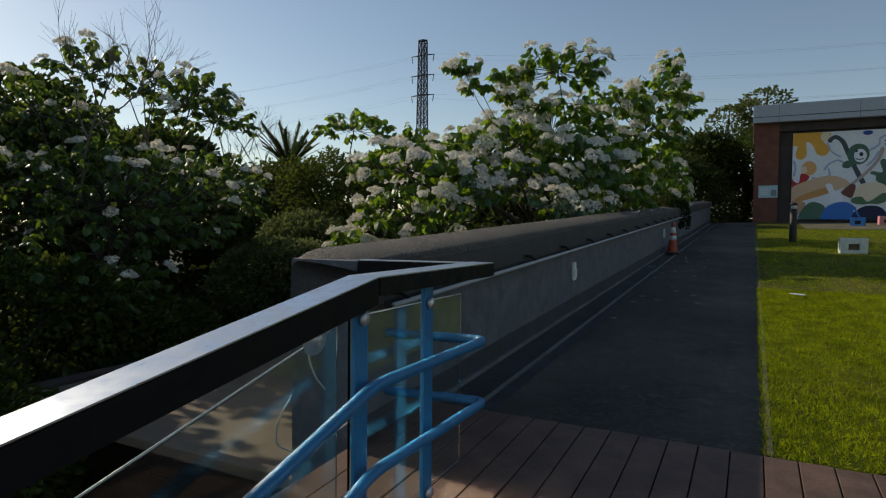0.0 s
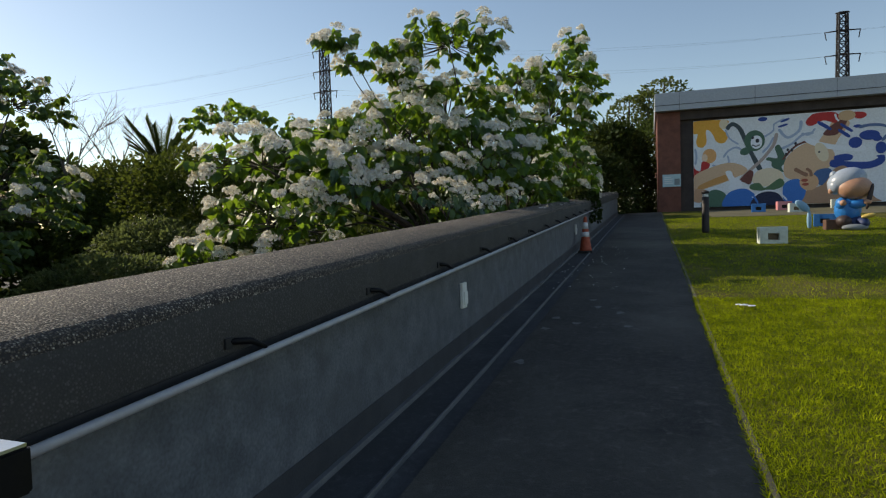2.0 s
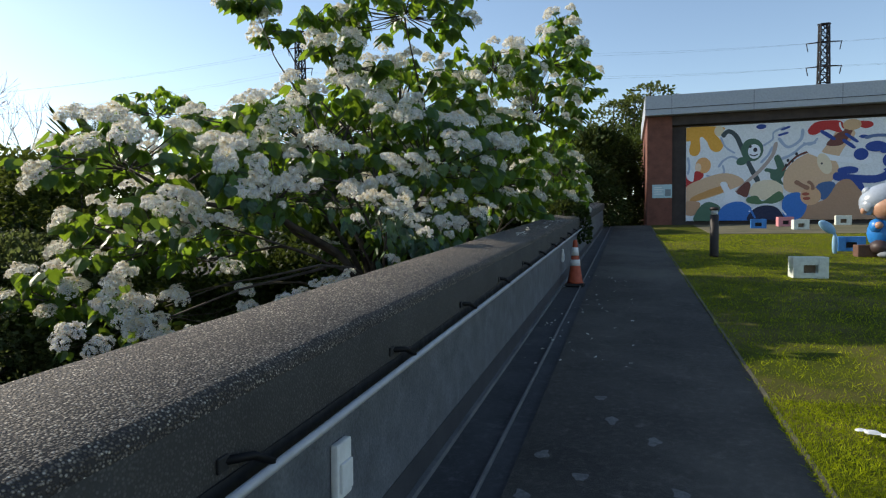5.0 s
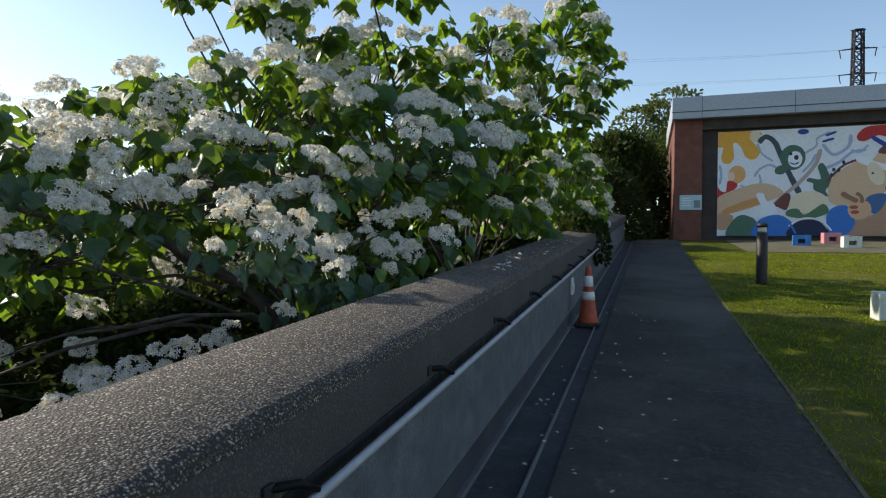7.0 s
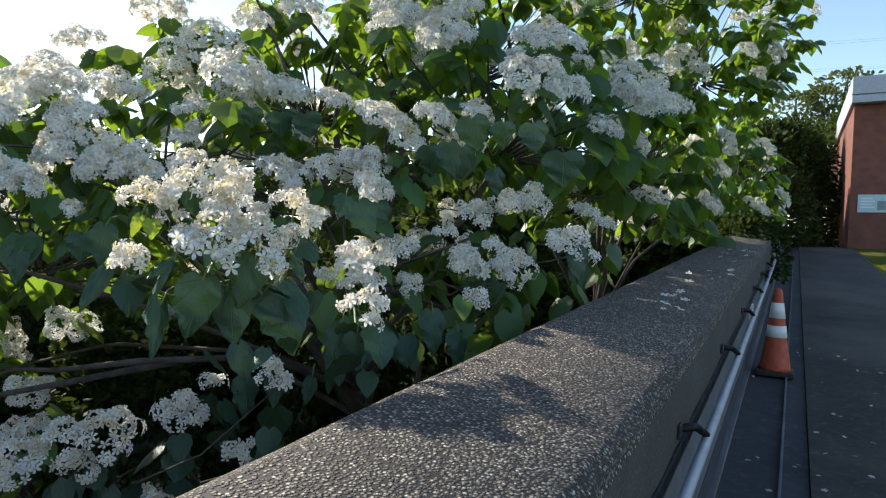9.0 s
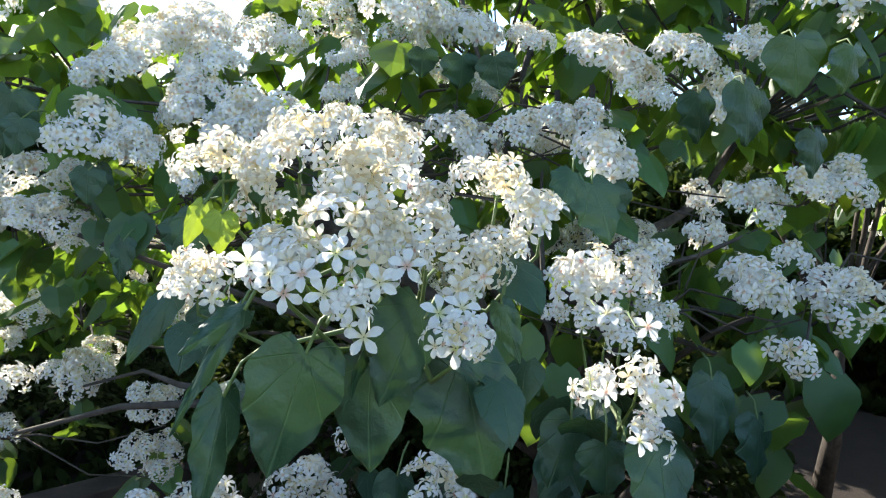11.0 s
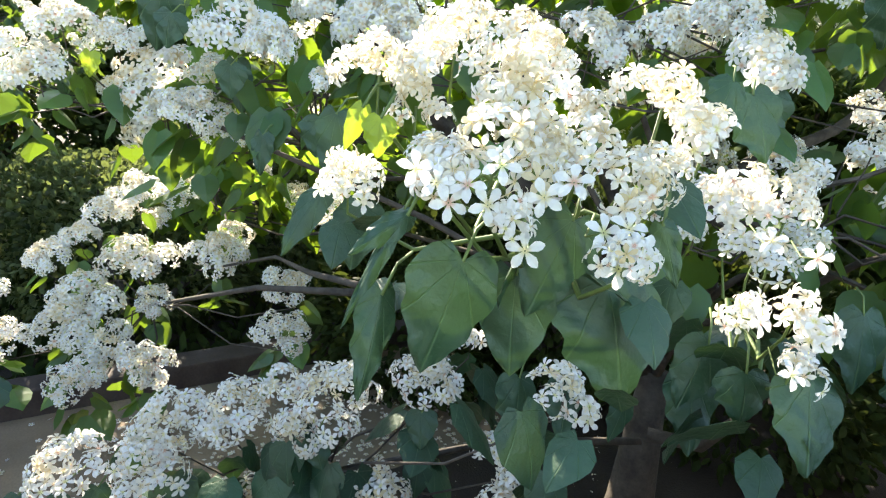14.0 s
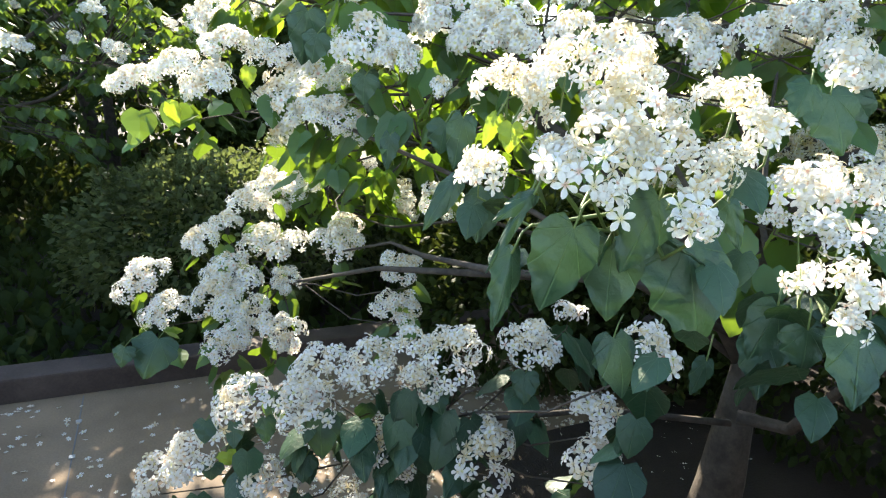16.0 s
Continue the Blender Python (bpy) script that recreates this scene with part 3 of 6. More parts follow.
blob("red_cap", RED, [(1.583, 0.971), (1.69, 0.963), (1.71, 0.922), (1.65, 0.897), (1.595, 0.923)])
disc("tan_disc", (0.58, 0.38, 0.22), 1.531, 0.941, 0.08, 0.055, 0)
band("pale_rim", PALE, [(1.423, 0.965), (1.431, 0.925), (1.455, 0.888)], 0.017)
band("pencil", NAVY, [(1.267, 0.887), (1.375, 0.808)], 0.031)
band("pencil", NAVY, [(1.481, 0.848), (1.575, 0.773)], 0.025)
band("pencil", NAVY, [(1.461, 0.789), (1.551, 0.715)], 0.029)
band("pencil", NAVY, [(0.907, 0.925), (0.978, 0.951)], 0.019)
band("pencil", NAVY, [(0.882, 0.869), (0.96, 0.891)], 0.019)
band("pale_swoosh", (0.74, 0.77, 0.82), [(1.16, 0.703), (1.311, 0.634), (1.531, 0.588), (1.69, 0.58)], 0.055)
disc("pale_face", CREAM, 1.295, 0.563, 0.059, 0.109, 20)
disc("ink_dot", INK, 1.271, 0.566, 0.01, 0.01, 0)
disc("ink_dot", INK, 0.968, 0.608, 0.013, 0.017, 0)
disc("ink_dot", INK, 1.045, 0.672, 0.013, 0.017, 0)
disc("ink_dot", INK, 0.951, 0.56, 0.013, 0.017, 0)
disc("ink_dot", INK, 1.008, 0.603, 0.013, 0.017, 0)
disc("blue_spot", NAVY, 0.719, 0.967, 0.046, 0.025, 0)
blob("dusk_hill", (0.05, 0.12, 0.28), [(1.21, 0.277), (1.251, 0.366), (1.375, 0.377), (1.401, 0.273), (1.311, 0.191)])
blob("blue_pool", NAVY, [(1.415, 0.508), (1.511, 0.529), (1.583, 0.508), (1.567, 0.461), (1.435, 0.46)])
band("blue_pool", NAVY, [(1.387, 0.437), (1.531, 0.41), (1.729, 0.396), (1.838, 0.439), (1.838, 0.492)], 0.075)
blob("blue_pool", NAVY, [(1.511, 0.4), (1.61, 0.379), (1.654, 0.269), (1.61, 0.23), (1.531, 0.327)])
disc("blue_spot", NAVY, 1.739, 0.717, 0.094, 0.052, 0)
disc("blue_spot", NAVY, 1.61, 0.645, 0.063, 0.059, 0)
disc("blue_spot", NAVY, 1.844, 0.576, 0.05, 0.063, 0)
disc("blue_spot", NAVY, 1.63, 0.819, 0.038, 0.017, 0)
disc("blue_spot", NAVY, 2.113, 0.654, 0.094, 0.046, 0)
disc("blue_spot", NAVY, 1.808, 0.679, 0.042, 0.034, 0)
band("blue_arc", (0.10, 0.16, 0.32), [(1.65, 0.806), (1.739, 0.823), (1.858, 0.811), (1.927, 0.754), (1.858, 0.658)], 0.029)
band("blue_arc", NAVY, [(2.093, 0.589), (2.218, 0.566)], 0.027)
disc("ink_spot", (0.02, 0.03, 0.08), 2.015, 0.472, 0.052, 0.042, 0)
disc("ink_spot", (0.02, 0.03, 0.08), 2.152, 0.474, 0.031, 0.019, 0)
disc("ink_spot", (0.02, 0.03, 0.08), 1.986, 0.888, 0.042, 0.031, 0)
disc("ink_spot", (0.02, 0.03, 0.08), 2.103, 0.919, 0.042, 0.029, 0)
blob("grey_panel", (0.36, 0.38, 0.36), [(1.995, 0.416), (2.218, 0.419), (2.218, 0.256), (2.025, 0.263)])
blob("brown_hill", (0.40, 0.24, 0.15), [(1.073, 0.014), (1.13, 0.138), (1.311, 0.211), (1.411, 0.369), (1.511, 0.4), (1.591, 0.31), (1.694, 0.17), (1.793, 0.047), (1.797, 0.003)])
blob("blue_hill", MIDBLUE, [(0.943, 0.009), (0.917, 0.181), (0.968, 0.261), (1.069, 0.279), (1.134, 0.198), (1.134, 0.097), (1.073, 0.014)])
blob("green_hill", (0.07, 0.15, 0.10), [(0.082, -0.005), (0.123, 0.13), (0.207, 0.199), (0.311, 0.169), (0.342, 0.106), (0.311, -0.007)])
blob("blue_hill", MIDBLUE, [(0.311, -0.007), (0.342, 0.127), (0.435, 0.188), (0.538, 0.196), (0.61, 0.154), (0.641, 0.103), (0.61, -0.009)])
blob("cream_shape", CREAM, [(0.61, 0.283), (0.662, 0.388), (0.805, 0.416), (0.907, 0.363), (0.919, 0.257), (0.825, 0.218), (0.682, 0.221)])
blob("green_leaf_shape", (0.08, 0.16, 0.08), [(0.592, 0.236), (0.682, 0.255), (0.743, 0.199), (0.886, 0.296), (0.931, 0.221), (0.805, 0.166), (0.61, 0.181)])
blob("dark_arch", (0.012, 0.02, 0.06), [(0.61, -0.009), (0.641, 0.103), (0.743, 0.153), (0.866, 0.131), (0.943, 0.023), (0.96, -0.016)])
band("arch_line", PALE, [(0.62, 0.099), (0.723, 0.163), (0.866, 0.149), (0.951, 0.059)], 0.015)
band("pipe_line", MIDBLUE, [(0.625, 0.113), (0.666, 0.031)], 0.017)
disc("coral_disc", (0.62, 0.38, 0.22), 1.174, 0.241, 0.092, 0.092, 0)
disc("coral_spot", (0.34, 0.08, 0.05), 1.13, 0.262, 0.034, 0.017, 0)
disc("coral_spot", (0.34, 0.08, 0.05), 1.138, 0.218, 0.034, 0.017, 0)
band("maroon_stick", (0.28, 0.14, 0.09), [(1.039, 0.39), (1.099, 0.349), (1.154, 0.318)], 0.038)
band("maroon_stick", (0.28, 0.14, 0.09), [(1.15, 0.388), (1.186, 0.357), (1.194, 0.307)], 0.029)
for u, v, a, b2, col in ((2.42, 0.75, 0.16, 0.12, ORANGE), (2.5, 0.3, 0.2, 0.16, MIDBLUE), (2.72, 0.6, 0.12, 0.2, RED)):
    disc("round_shape", col, u, v, a, b2)

# ---- things on the lawn and the path ----
def lathe(name, profile, material, parent, at, sides=24, tilt=None, label=""):
    verts, faces = [], []
    for r, z in profile:
        for s in range(sides):
            a = 2 * math.pi * s / sides
            verts.append((r * math.cos(a), r * math.sin(a), z))
    for i in range(len(profile) - 1):
        for s in range(sides):
            n = (s + 1) % sides
            faces.append((i * sides + s, i * sides + n, (i + 1) * sides + n, (i + 1) * sides + s))
    faces.append(tuple(range(sides))[::-1])
    faces.append(tuple((len(profile) - 1) * sides + s for s in range(sides)))
    ob = new(name, mesh_of(name, verts, faces, material, True))
    ob.location = at
    return adopt(ob, parent, label)


cx, cy = -1.55, 13.95
cz = ground_z(cy) - 0.02
cone = thing("traffic_cone", "faded orange traffic cone with two white bands, standing in the gutter", "traffic cone", (cx, cy, cz))
CONE_O = paint("faded orange plastic", (0.42, 0.075, 0.030), 0.55, 0.0, 0.5)
CONE_W = paint("white reflective band", (0.72, 0.72, 0.72), 0.35)
part("base", boxed(cx - 0.135, cx + 0.135, cy - 0.135, cy + 0.135, cz, cz + 0.045, 0.012), DARKMETAL, cone, "black rubber base")
cone_r = lambda h: 0.112 - 0.125 * h
cone_body = lathe("body", [(0.125, 0.045), (0.112, 0.07), (cone_r(0.28), 0.30), (cone_r(0.62), 0.66), (0.026, 0.70), (0.016, 0.705)], CONE_O, cone, (cx, cy, cz))
lathe("band", [(cone_r(0.29) + 0.004, 0.31), (cone_r(0.385) + 0.004, 0.405)], CONE_W, cone_body, (cx, cy, cz))
lathe("band", [(cone_r(0.445) + 0.004, 0.465), (cone_r(0.57) + 0.004, 0.59)], CONE_W, cone_body, (cx, cy, cz))

px, py = 0.94, 18.2
pz = ground_z(py)
bol = thing("bollard_light", "dark brown bollard light standing in the lawn", "bollard", (px, py, pz))
BOL = rough_mat("dark brown post", (0.014, 0.009, 0.008), (0.026, 0.017, 0.014), 8.0, 60.0, 0.6)
lathe("post", [(0.095, -0.02), (0.088, 0.05), (0.085, 0.88), (0.08, 0.885)], BOL, bol, (px, py, pz))
lathe("lamp_band", [(0.068, 0.885), (0.068, 0.97)], WHITE, bol, (px, py, pz), 20, None, "pale lamp band")
lathe("cap", [(0.088, 0.97), (0.09, 1.02), (0.07, 1.04), (0.01, 1.045)], BOL, bol, (px, py, pz))


def stool(x, y, w, h, turn, material, label):
    """A hollow block seat with a square hole through it."""
    z = ground_z(y)
    ob = thing("block_stool", label, "stool", (x, y, z), "block stools on the lawn")
    ob.rotation_euler = (0, 0, radians(turn))
    d, hole = w * 0.55, 0.12 * w / 0.6
    bm = bmesh.new()
    box(bm, -w / 2, -hole, -d / 2, d / 2, 0, h, 0.014)
    box(bm, hole, w / 2, -d / 2, d / 2, 0, h, 0.014)
    box(bm, -hole - 0.004, hole + 0.004, -d / 2 + 0.006, d / 2 - 0.006, h * 0.62, h - 0.003, 0.004)
    box(bm, -hole - 0.004, hole + 0.004, -d / 2 + 0.006, d / 2 - 0.006, 0.003, h * 0.24, 0.004)
    me = bpy.data.meshes.new("body")
    bm.to_mesh(me)
    bm.free()
    me.materials.append(material)
    body = new("body", me)
    body.parent = ob
    inner = bpy.data.meshes.new("inset")
    bm = boxed(-hole, hole, -0.02, 0.02, h * 0.24, h * 0.62)
    bm.to_mesh(inner)
    bm.free()
    inner.materials.append(DARKMETAL if material is not WHITE2 else STONEIN)
    b2 = new("inset", inner)
    b2.parent = ob
    return ob


WHITE2 = paint("off white block paint", (0.66, 0.70, 0.62), 0.6, 0.0, 0.35)
STONEIN = paint("inset brown", (0.20, 0.14, 0.09), 0.7)
BLOCKBLUE = paint("blue block paint", (0.03, 0.19, 0.52), 0.5)
BLOCKPINK = paint("pink block paint", (0.62, 0.24, 0.26), 0.5)
stool(1.88, 15.1, 0.49, 0.33, 3, WHITE2, "off-white hollow block stool on the grass")
stool(3.64, 28.2, 0.50, 0.34, -8, BLOCKBLUE, "bright blue hollow block stool by the mural")
stool(4.72, 29.3, 0.52, 0.36, 5, BLOCKPINK, "pink hollow block stool by the mural")
stool(4.76, 27.4, 0.48, 0.34, 4, WHITE2, "off-white hollow block stool by the mural")
stool(6.78, 30.0, 0.50, 0.36, -6, WHITE2, "off-white hollow block stool by the mural")
stool(3.84, 19.6, 0.50, 0.32, -12, BLOCKBLUE, "bright blue hollow block stool beside the statue")

# paved strip before the mural
tagged(part("mural_apron", boxed(1.75, 24.0, 25.4, 30.9, 0.10, 0.235, 0.01, SLOPE), rough_mat("worn apron", (0.085, 0.082, 0.040), (0.15, 0.130, 0.075), 1.5, 60.0), None), "worn earth and paving strip before the mural", "paving", "", "structure")

# statue of a seated figure, kept to plain rounded shapes
def blobs(name, items, material):
    bm = bmesh.new()
    for x, y, z, rx, ry, rz, *tilt in items:
        r = bmesh.ops.create_icosphere(bm, subdivisions=3, radius=1.0)
        for v in r["verts"]:
            v.co = Vector((x, y, z)) + Matrix.Rotation(radians(tilt[0] if tilt else 0), 3, "Y") @ Vector((v.co.x * rx, v.co.y * ry, v.co.z * rz))
    me = bpy.data.meshes.new(name)
    bm.to_mesh(me)
    bm.free()
    me.polygons.foreach_set("use_smooth", [True] * len(me.polygons))
    me.materials.append(material)
    return me


sx0, sy0 = 4.12, 18.45
sz0 = ground_z(sy0)
STATUE_PAINTS = [paint("blue statue paint", (0.02, 0.20, 0.56), 0.35), paint("tan statue paint", (0.50, 0.27, 0.17), 0.4), paint("silver statue paint", (0.34, 0.39, 0.46), 0.3), paint("dark statue paint", (0.05, 0.03, 0.028), 0.5), paint("navy statue paint", (0.012, 0.03, 0.11), 0.5), paint("ochre statue paint", (0.60, 0.42, 0.10), 0.5), paint("grey statue base", (0.22, 0.24, 0.26), 0.6)]
STATUE_FORMS = [
    ((-0.09, 0.0, 0.40, 0.27, 0.24, 0.28), 0), ((-0.25, -0.10, 0.52, 0.11, 0.16, 0.12, 20), 0), ((0.06, -0.20, 0.50, 0.20, 0.10, 0.09, -8), 0),
    ((0.01, -0.10, 0.82, 0.36, 0.31, 0.235), 1), ((-0.44, -0.06, 0.77, 0.055, 0.06, 0.06), 1), ((0.22, -0.28, 0.54, 0.08, 0.08, 0.06), 1), ((-0.24, -0.24, 0.53, 0.07, 0.07, 0.06), 1),
    ((-0.10, 0.03, 0.97, 0.40, 0.34, 0.25, -14), 2), ((-0.33, 0.0, 0.86, 0.16, 0.22, 0.16), 2), ((-0.36, 0.05, 1.09, 0.08, 0.10, 0.08), 2),
    ((0.26, -0.30, 0.64, 0.05, 0.05, 0.26, 14), 3), ((0.0, -0.02, 0.14, 0.30, 0.22, 0.15), 4), ((0.14, -0.22, 0.13, 0.13, 0.24, 0.12), 4), ((-0.22, -0.20, 0.17, 0.16, 0.20, 0.12), 3),
    ((0.22, -0.36, 0.27, 0.15, 0.09, 0.045, -10), 5), ((-0.04, -0.36, 0.05, 0.26, 0.14, 0.07), 6)]
statue_me = blobs("painted_statue", [f for f, _ in STATUE_FORMS], STATUE_PAINTS[0])
for m_extra in STATUE_PAINTS[1:]:
    statue_me.materials.append(m_extra)
per = len(statue_me.polygons) // len(STATUE_FORMS)
for k, (_, slot) in enumerate(STATUE_FORMS):
    for i in range(k * per, (k + 1) * per):
        statue_me.polygons[i].material_index = slot
st = tagged(new("painted_statue", statue_me), "rounded painted seated statue with silver top and blue body", "statue")
st.location, st.scale = (sx0, sy0, sz0 - 0.01), (1.02, 0.98, 1.19)
fan_ob = tagged(new("standing_panel", blobs("standing_panel", [(-0.13, 0, 0.56, 0.20, 0.05, 0.10, 40), (0.02, 0, 0.20, 0.055, 0.05, 0.24)], paint("pale blue panel", (0.25, 0.45, 0.62), 0.4))), "pale blue rounded standing panel on the lawn", "panel")
fan_ob.location, fan_ob.rotation_euler = (3.34, 19.0, ground_z(19.0)), (0, 0, 0.1)
base_box = thing("wooden_crate", "brown wooden crate beside the statue", "crate", (3.70, 18.4, ground_z(18.4)))
part("body", boxed(3.54, 3.86, 18.25, 18.55, ground_z(18.4) - 0.01, ground_z(18.4) + 0.24, 0.02), rough_mat("crate wood", (0.09, 0.045, 0.03), (0.14, 0.07, 0.045), 6.0), base_box)

litter_bm = bmesh.new()
for lx, ly, s in ((0.50, 8.40, 0.035), (0.56, 8.37, 0.028), (0.45, 8.43, 0.022)):
    r = bmesh.ops.create_icosphere(litter_bm, subdivisions=2, radius=s)
    for v in r["verts"]:
        v.co = Vector((v.co.x * 1.3 + lx, v.co.y + ly, v.co.z * 0.22 + ground_z(ly) + 0.045)) + Vector((0, 0, noise.noise(v.co * 30) * 0.01))
tagged(part("crumpled_paper", litter_bm, WHITE, None), "crumpled scrap of white paper on the grass", "litter")

# ---- deck ----
deck = thing("deck", "red brown wooden boardwalk deck meeting the path", "deck", (0, DECK_END, ground_z(DECK_END)), "", "structure")
plank_bm = boxed(-0.068, 0.068, -3.2, 0.0, -0.03, 0.0, 0.004, SLOPE)
plank_me = bpy.data.meshes.new("plank")
plank_bm.to_mesh(plank_me)
plank_bm.free()
plank_me.materials.append(PLANK)
for i in range(40):
    for row in range(2):
        pl = new("plank", plank_me)
        yy = DECK_END - row * 3.206
        pl.location = (-1.70 + 0.142 * i, yy, ground_z(yy) + 0.012 + 0.0015 * (i * 7 % 3))
        adopt(pl, deck)
part("joists", boxed(-1.76, 4.0, -3.2, DECK_END - 0.01, 0.0, 0.185, 0.0, SLOPE), DARKMETAL, deck)

# ---- stair railing: black handrail, glass, blue posts and pipes ----
rail = thing("railing", "black handrail with glass panels, blue posts and blue pipes", "railing", (-1.1, 1.6, 0.3))
RX, RTIP, RK, RZ = -1.06, 2.56, 1.60, 1.303
FALL, PIPE_FALL = 0.178, 0.30
LOW = -2.2


def rz_at(y):
    return RZ if y >= RK else RZ - FALL * (RK - y)


def beam(name, a, b, w, h, material, parent, label=""):
    """A square tube from a to b, its top face through a and b."""
    a, b = Vector(a), Vector(b)
    d = (b - a).normalized()
    s = d.cross(Vector((0, 0, 1))).normalized() * (w / 2)
    u = Vector((0, 0, -h))
    bm = bmesh.new()
    vs = [bm.verts.new(p) for p in (a - s, a + s, a + s + u, a - s + u, b - s, b + s, b + s + u, b - s + u)]
    for f in ((0, 1, 2, 3), (7, 6, 5, 4), (0, 4, 5, 1), (1, 5, 6, 2), (2, 6, 7, 3), (3, 7, 4, 0)):
        bm.faces.new([vs[k] for k in f])
    bmesh.ops.recalc_face_normals(bm, faces=bm.faces)
    bmesh.ops.bevel(bm, geom=list(bm.edges), offset=0.004, segments=2, affect="EDGES") if h > 0.02 else None
    return part(name, bm, material, parent, label)


RX -= 0.058
beam("handrail", (RX, LOW, rz_at(LOW)), (RX, RK - 0.001, RZ), 0.122, 0.088, BLACK, rail, "glossy black square handrail")
beam("handrail_end", (RX, RK + 0.001, RZ), (RX, RTIP, RZ), 0.122, 0.060, BLACK, rail)
beam("handrail_return", (RX - 0.045, RTIP - 0.035, RZ - 0.002), (-1.70, RTIP - 0.16, RZ - 0.002), 0.07, 0.07, BLACK, rail)
# thin strips added over the black rail to imitate its bright sky reflection
beam("sheen_strip", (RX, LOW, rz_at(LOW) + 0.003), (RX, RK - 0.001, RZ + 0.003), 0.116, 0.004, RAIL_SHEEN, rail, "pale strip standing for sky sheen on the black handrail")
beam("sheen_strip", (RX, RK + 0.001, RZ + 0.003), (RX, RTIP - 0.005, RZ + 0.003), 0.116, 0.004, RAIL_SHEEN, rail, "pale strip standing for sky sheen on the black handrail")
beam("sheen_strip", (RX - 0.05, RTIP - 0.036, RZ + 0.001), (-1.69, RTIP - 0.157, RZ + 0.001), 0.064, 0.004, RAIL_SHEEN, rail, "pale strip standing for sky sheen on the black handrail")
RX += 0.058
def glass_top(y):
    """The panes fall with the stair, more steeply than the handrail."""
    return RZ - 0.145 - (0.0 if y >= RK else 0.27 * (RK - y))


PANE_EDGE = paint("ground glass edge", (0.55, 0.62, 0.60), 0.3)
GLASS, gnt, gp = nodes_of("clear glass")
gp.inputs["Base Color"].default_value = (0.86, 0.95, 0.93, 1)
gp.inputs["Roughness"].default_value = 0.02
gp.inputs["Transmission Weight"].default_value = 1.0
gp.inputs["IOR"].default_value = 1.45
for y0, y1 in ((LOW, 0.2), (0.215, RK - 0.06), (RK + 0.01, 2.46)):
    bm = bmesh.new()
    gx0, gx1 = -1.188, -1.178
    vs = []
    for yy in (y0, y1):
        zt, zb = glass_top(yy), rz_at(yy) - 0.92
        vs += [bm.verts.new((gx0, yy, zb)), bm.verts.new((gx1, yy, zb)), bm.verts.new((gx1, yy, zt)), bm.verts.new((gx0, yy, zt))]
    for f in ((0, 1, 2, 3), (7, 6, 5, 4), (0, 4, 5, 1), (1, 5, 6, 2), (2, 6, 7, 3), (3, 7, 4, 0)):
        bm.faces.new([vs[k] for k in f])
    bmesh.ops.recalc_face_normals(bm, faces=bm.faces)
    pane = part("glass_pane", bm, GLASS, rail, "clear greenish glass pane")
    pane.visible_shadow = False
    tube("pane_edge", [(gx1 - 0.004, y0, glass_top(y0) + 0.004), (gx1 - 0.004, y1, glass_top(y1) + 0.004)], 0.0028, PANE_EDGE, pane, "pale polished glass edge", 6)
for yy in (2.03, RK - 0.02, 0.2, -1.2):
    zb = ground_z(yy)
    post = part("post", boxed(RX - 0.068, RX - 0.050, yy - 0.035, yy + 0.035, zb, rz_at(yy) - 0.06, 0.004), BLUE, rail, "flat blue steel post")
    part("foot_plate", boxed(RX - 0.12, RX, yy - 0.06, yy + 0.06, zb + 0.012, zb + 0.025, 0.003), BLUE, post)
    for hz in (-0.13, -0.88):
        clamp = lathe("glass_clamp", [(0.022, 0), (0.024, 0.01), (0.02, 0.018), (0.004, 0.02)], STEEL, post, (RX - 0.05, yy, rz_at(yy) + hz), 12)
        clamp.rotation_euler = (0, radians(90), 0)
disc_cl = lathe("round_clamp", [(0.05, 0), (0.05, 0.008), (0.02, 0.012), (0.018, 0.03), (0.004, 0.032)], STEEL, rail, (RX - 0.10, 1.40, 1.13), 20, None, "round steel glass clamp")
disc_cl.rotation_euler = (0, radians(90), 0)
PX = RX + 0.0
for drop in (0.345, 0.625):
    pts = [(PX, LOW, RZ - drop - PIPE_FALL * (1.58 - LOW)), (PX, 1.58, RZ - drop), (PX, 2.47, RZ - drop), (-1.55, 2.40, RZ - drop)]
    tube("blue_pipe", rounded(pts, 0.06), 0.021, BLUE, rail, "rounded blue pipe handrail", 12)
CABLE = paint("grey white cable", (0.42, 0.43, 0.42), 0.5)
for loop in ([(-1.24, 1.46, 1.11), (-1.24, 1.47, 1.04), (-1.24, 1.5, 0.98), (-1.24, 1.55, 0.93)], [(-1.24, 1.39, 0.95), (-1.24, 1.33, 0.89), (-1.24, 1.32, 0.82), (-1.24, 1.38, 0.78), (-1.24, 1.47, 0.75), (-1.24, 1.69, 0.78)]):
    tube("cable", rounded(loop, 0.03), 0.0028, CABLE, rail, "loose white cable", 6)
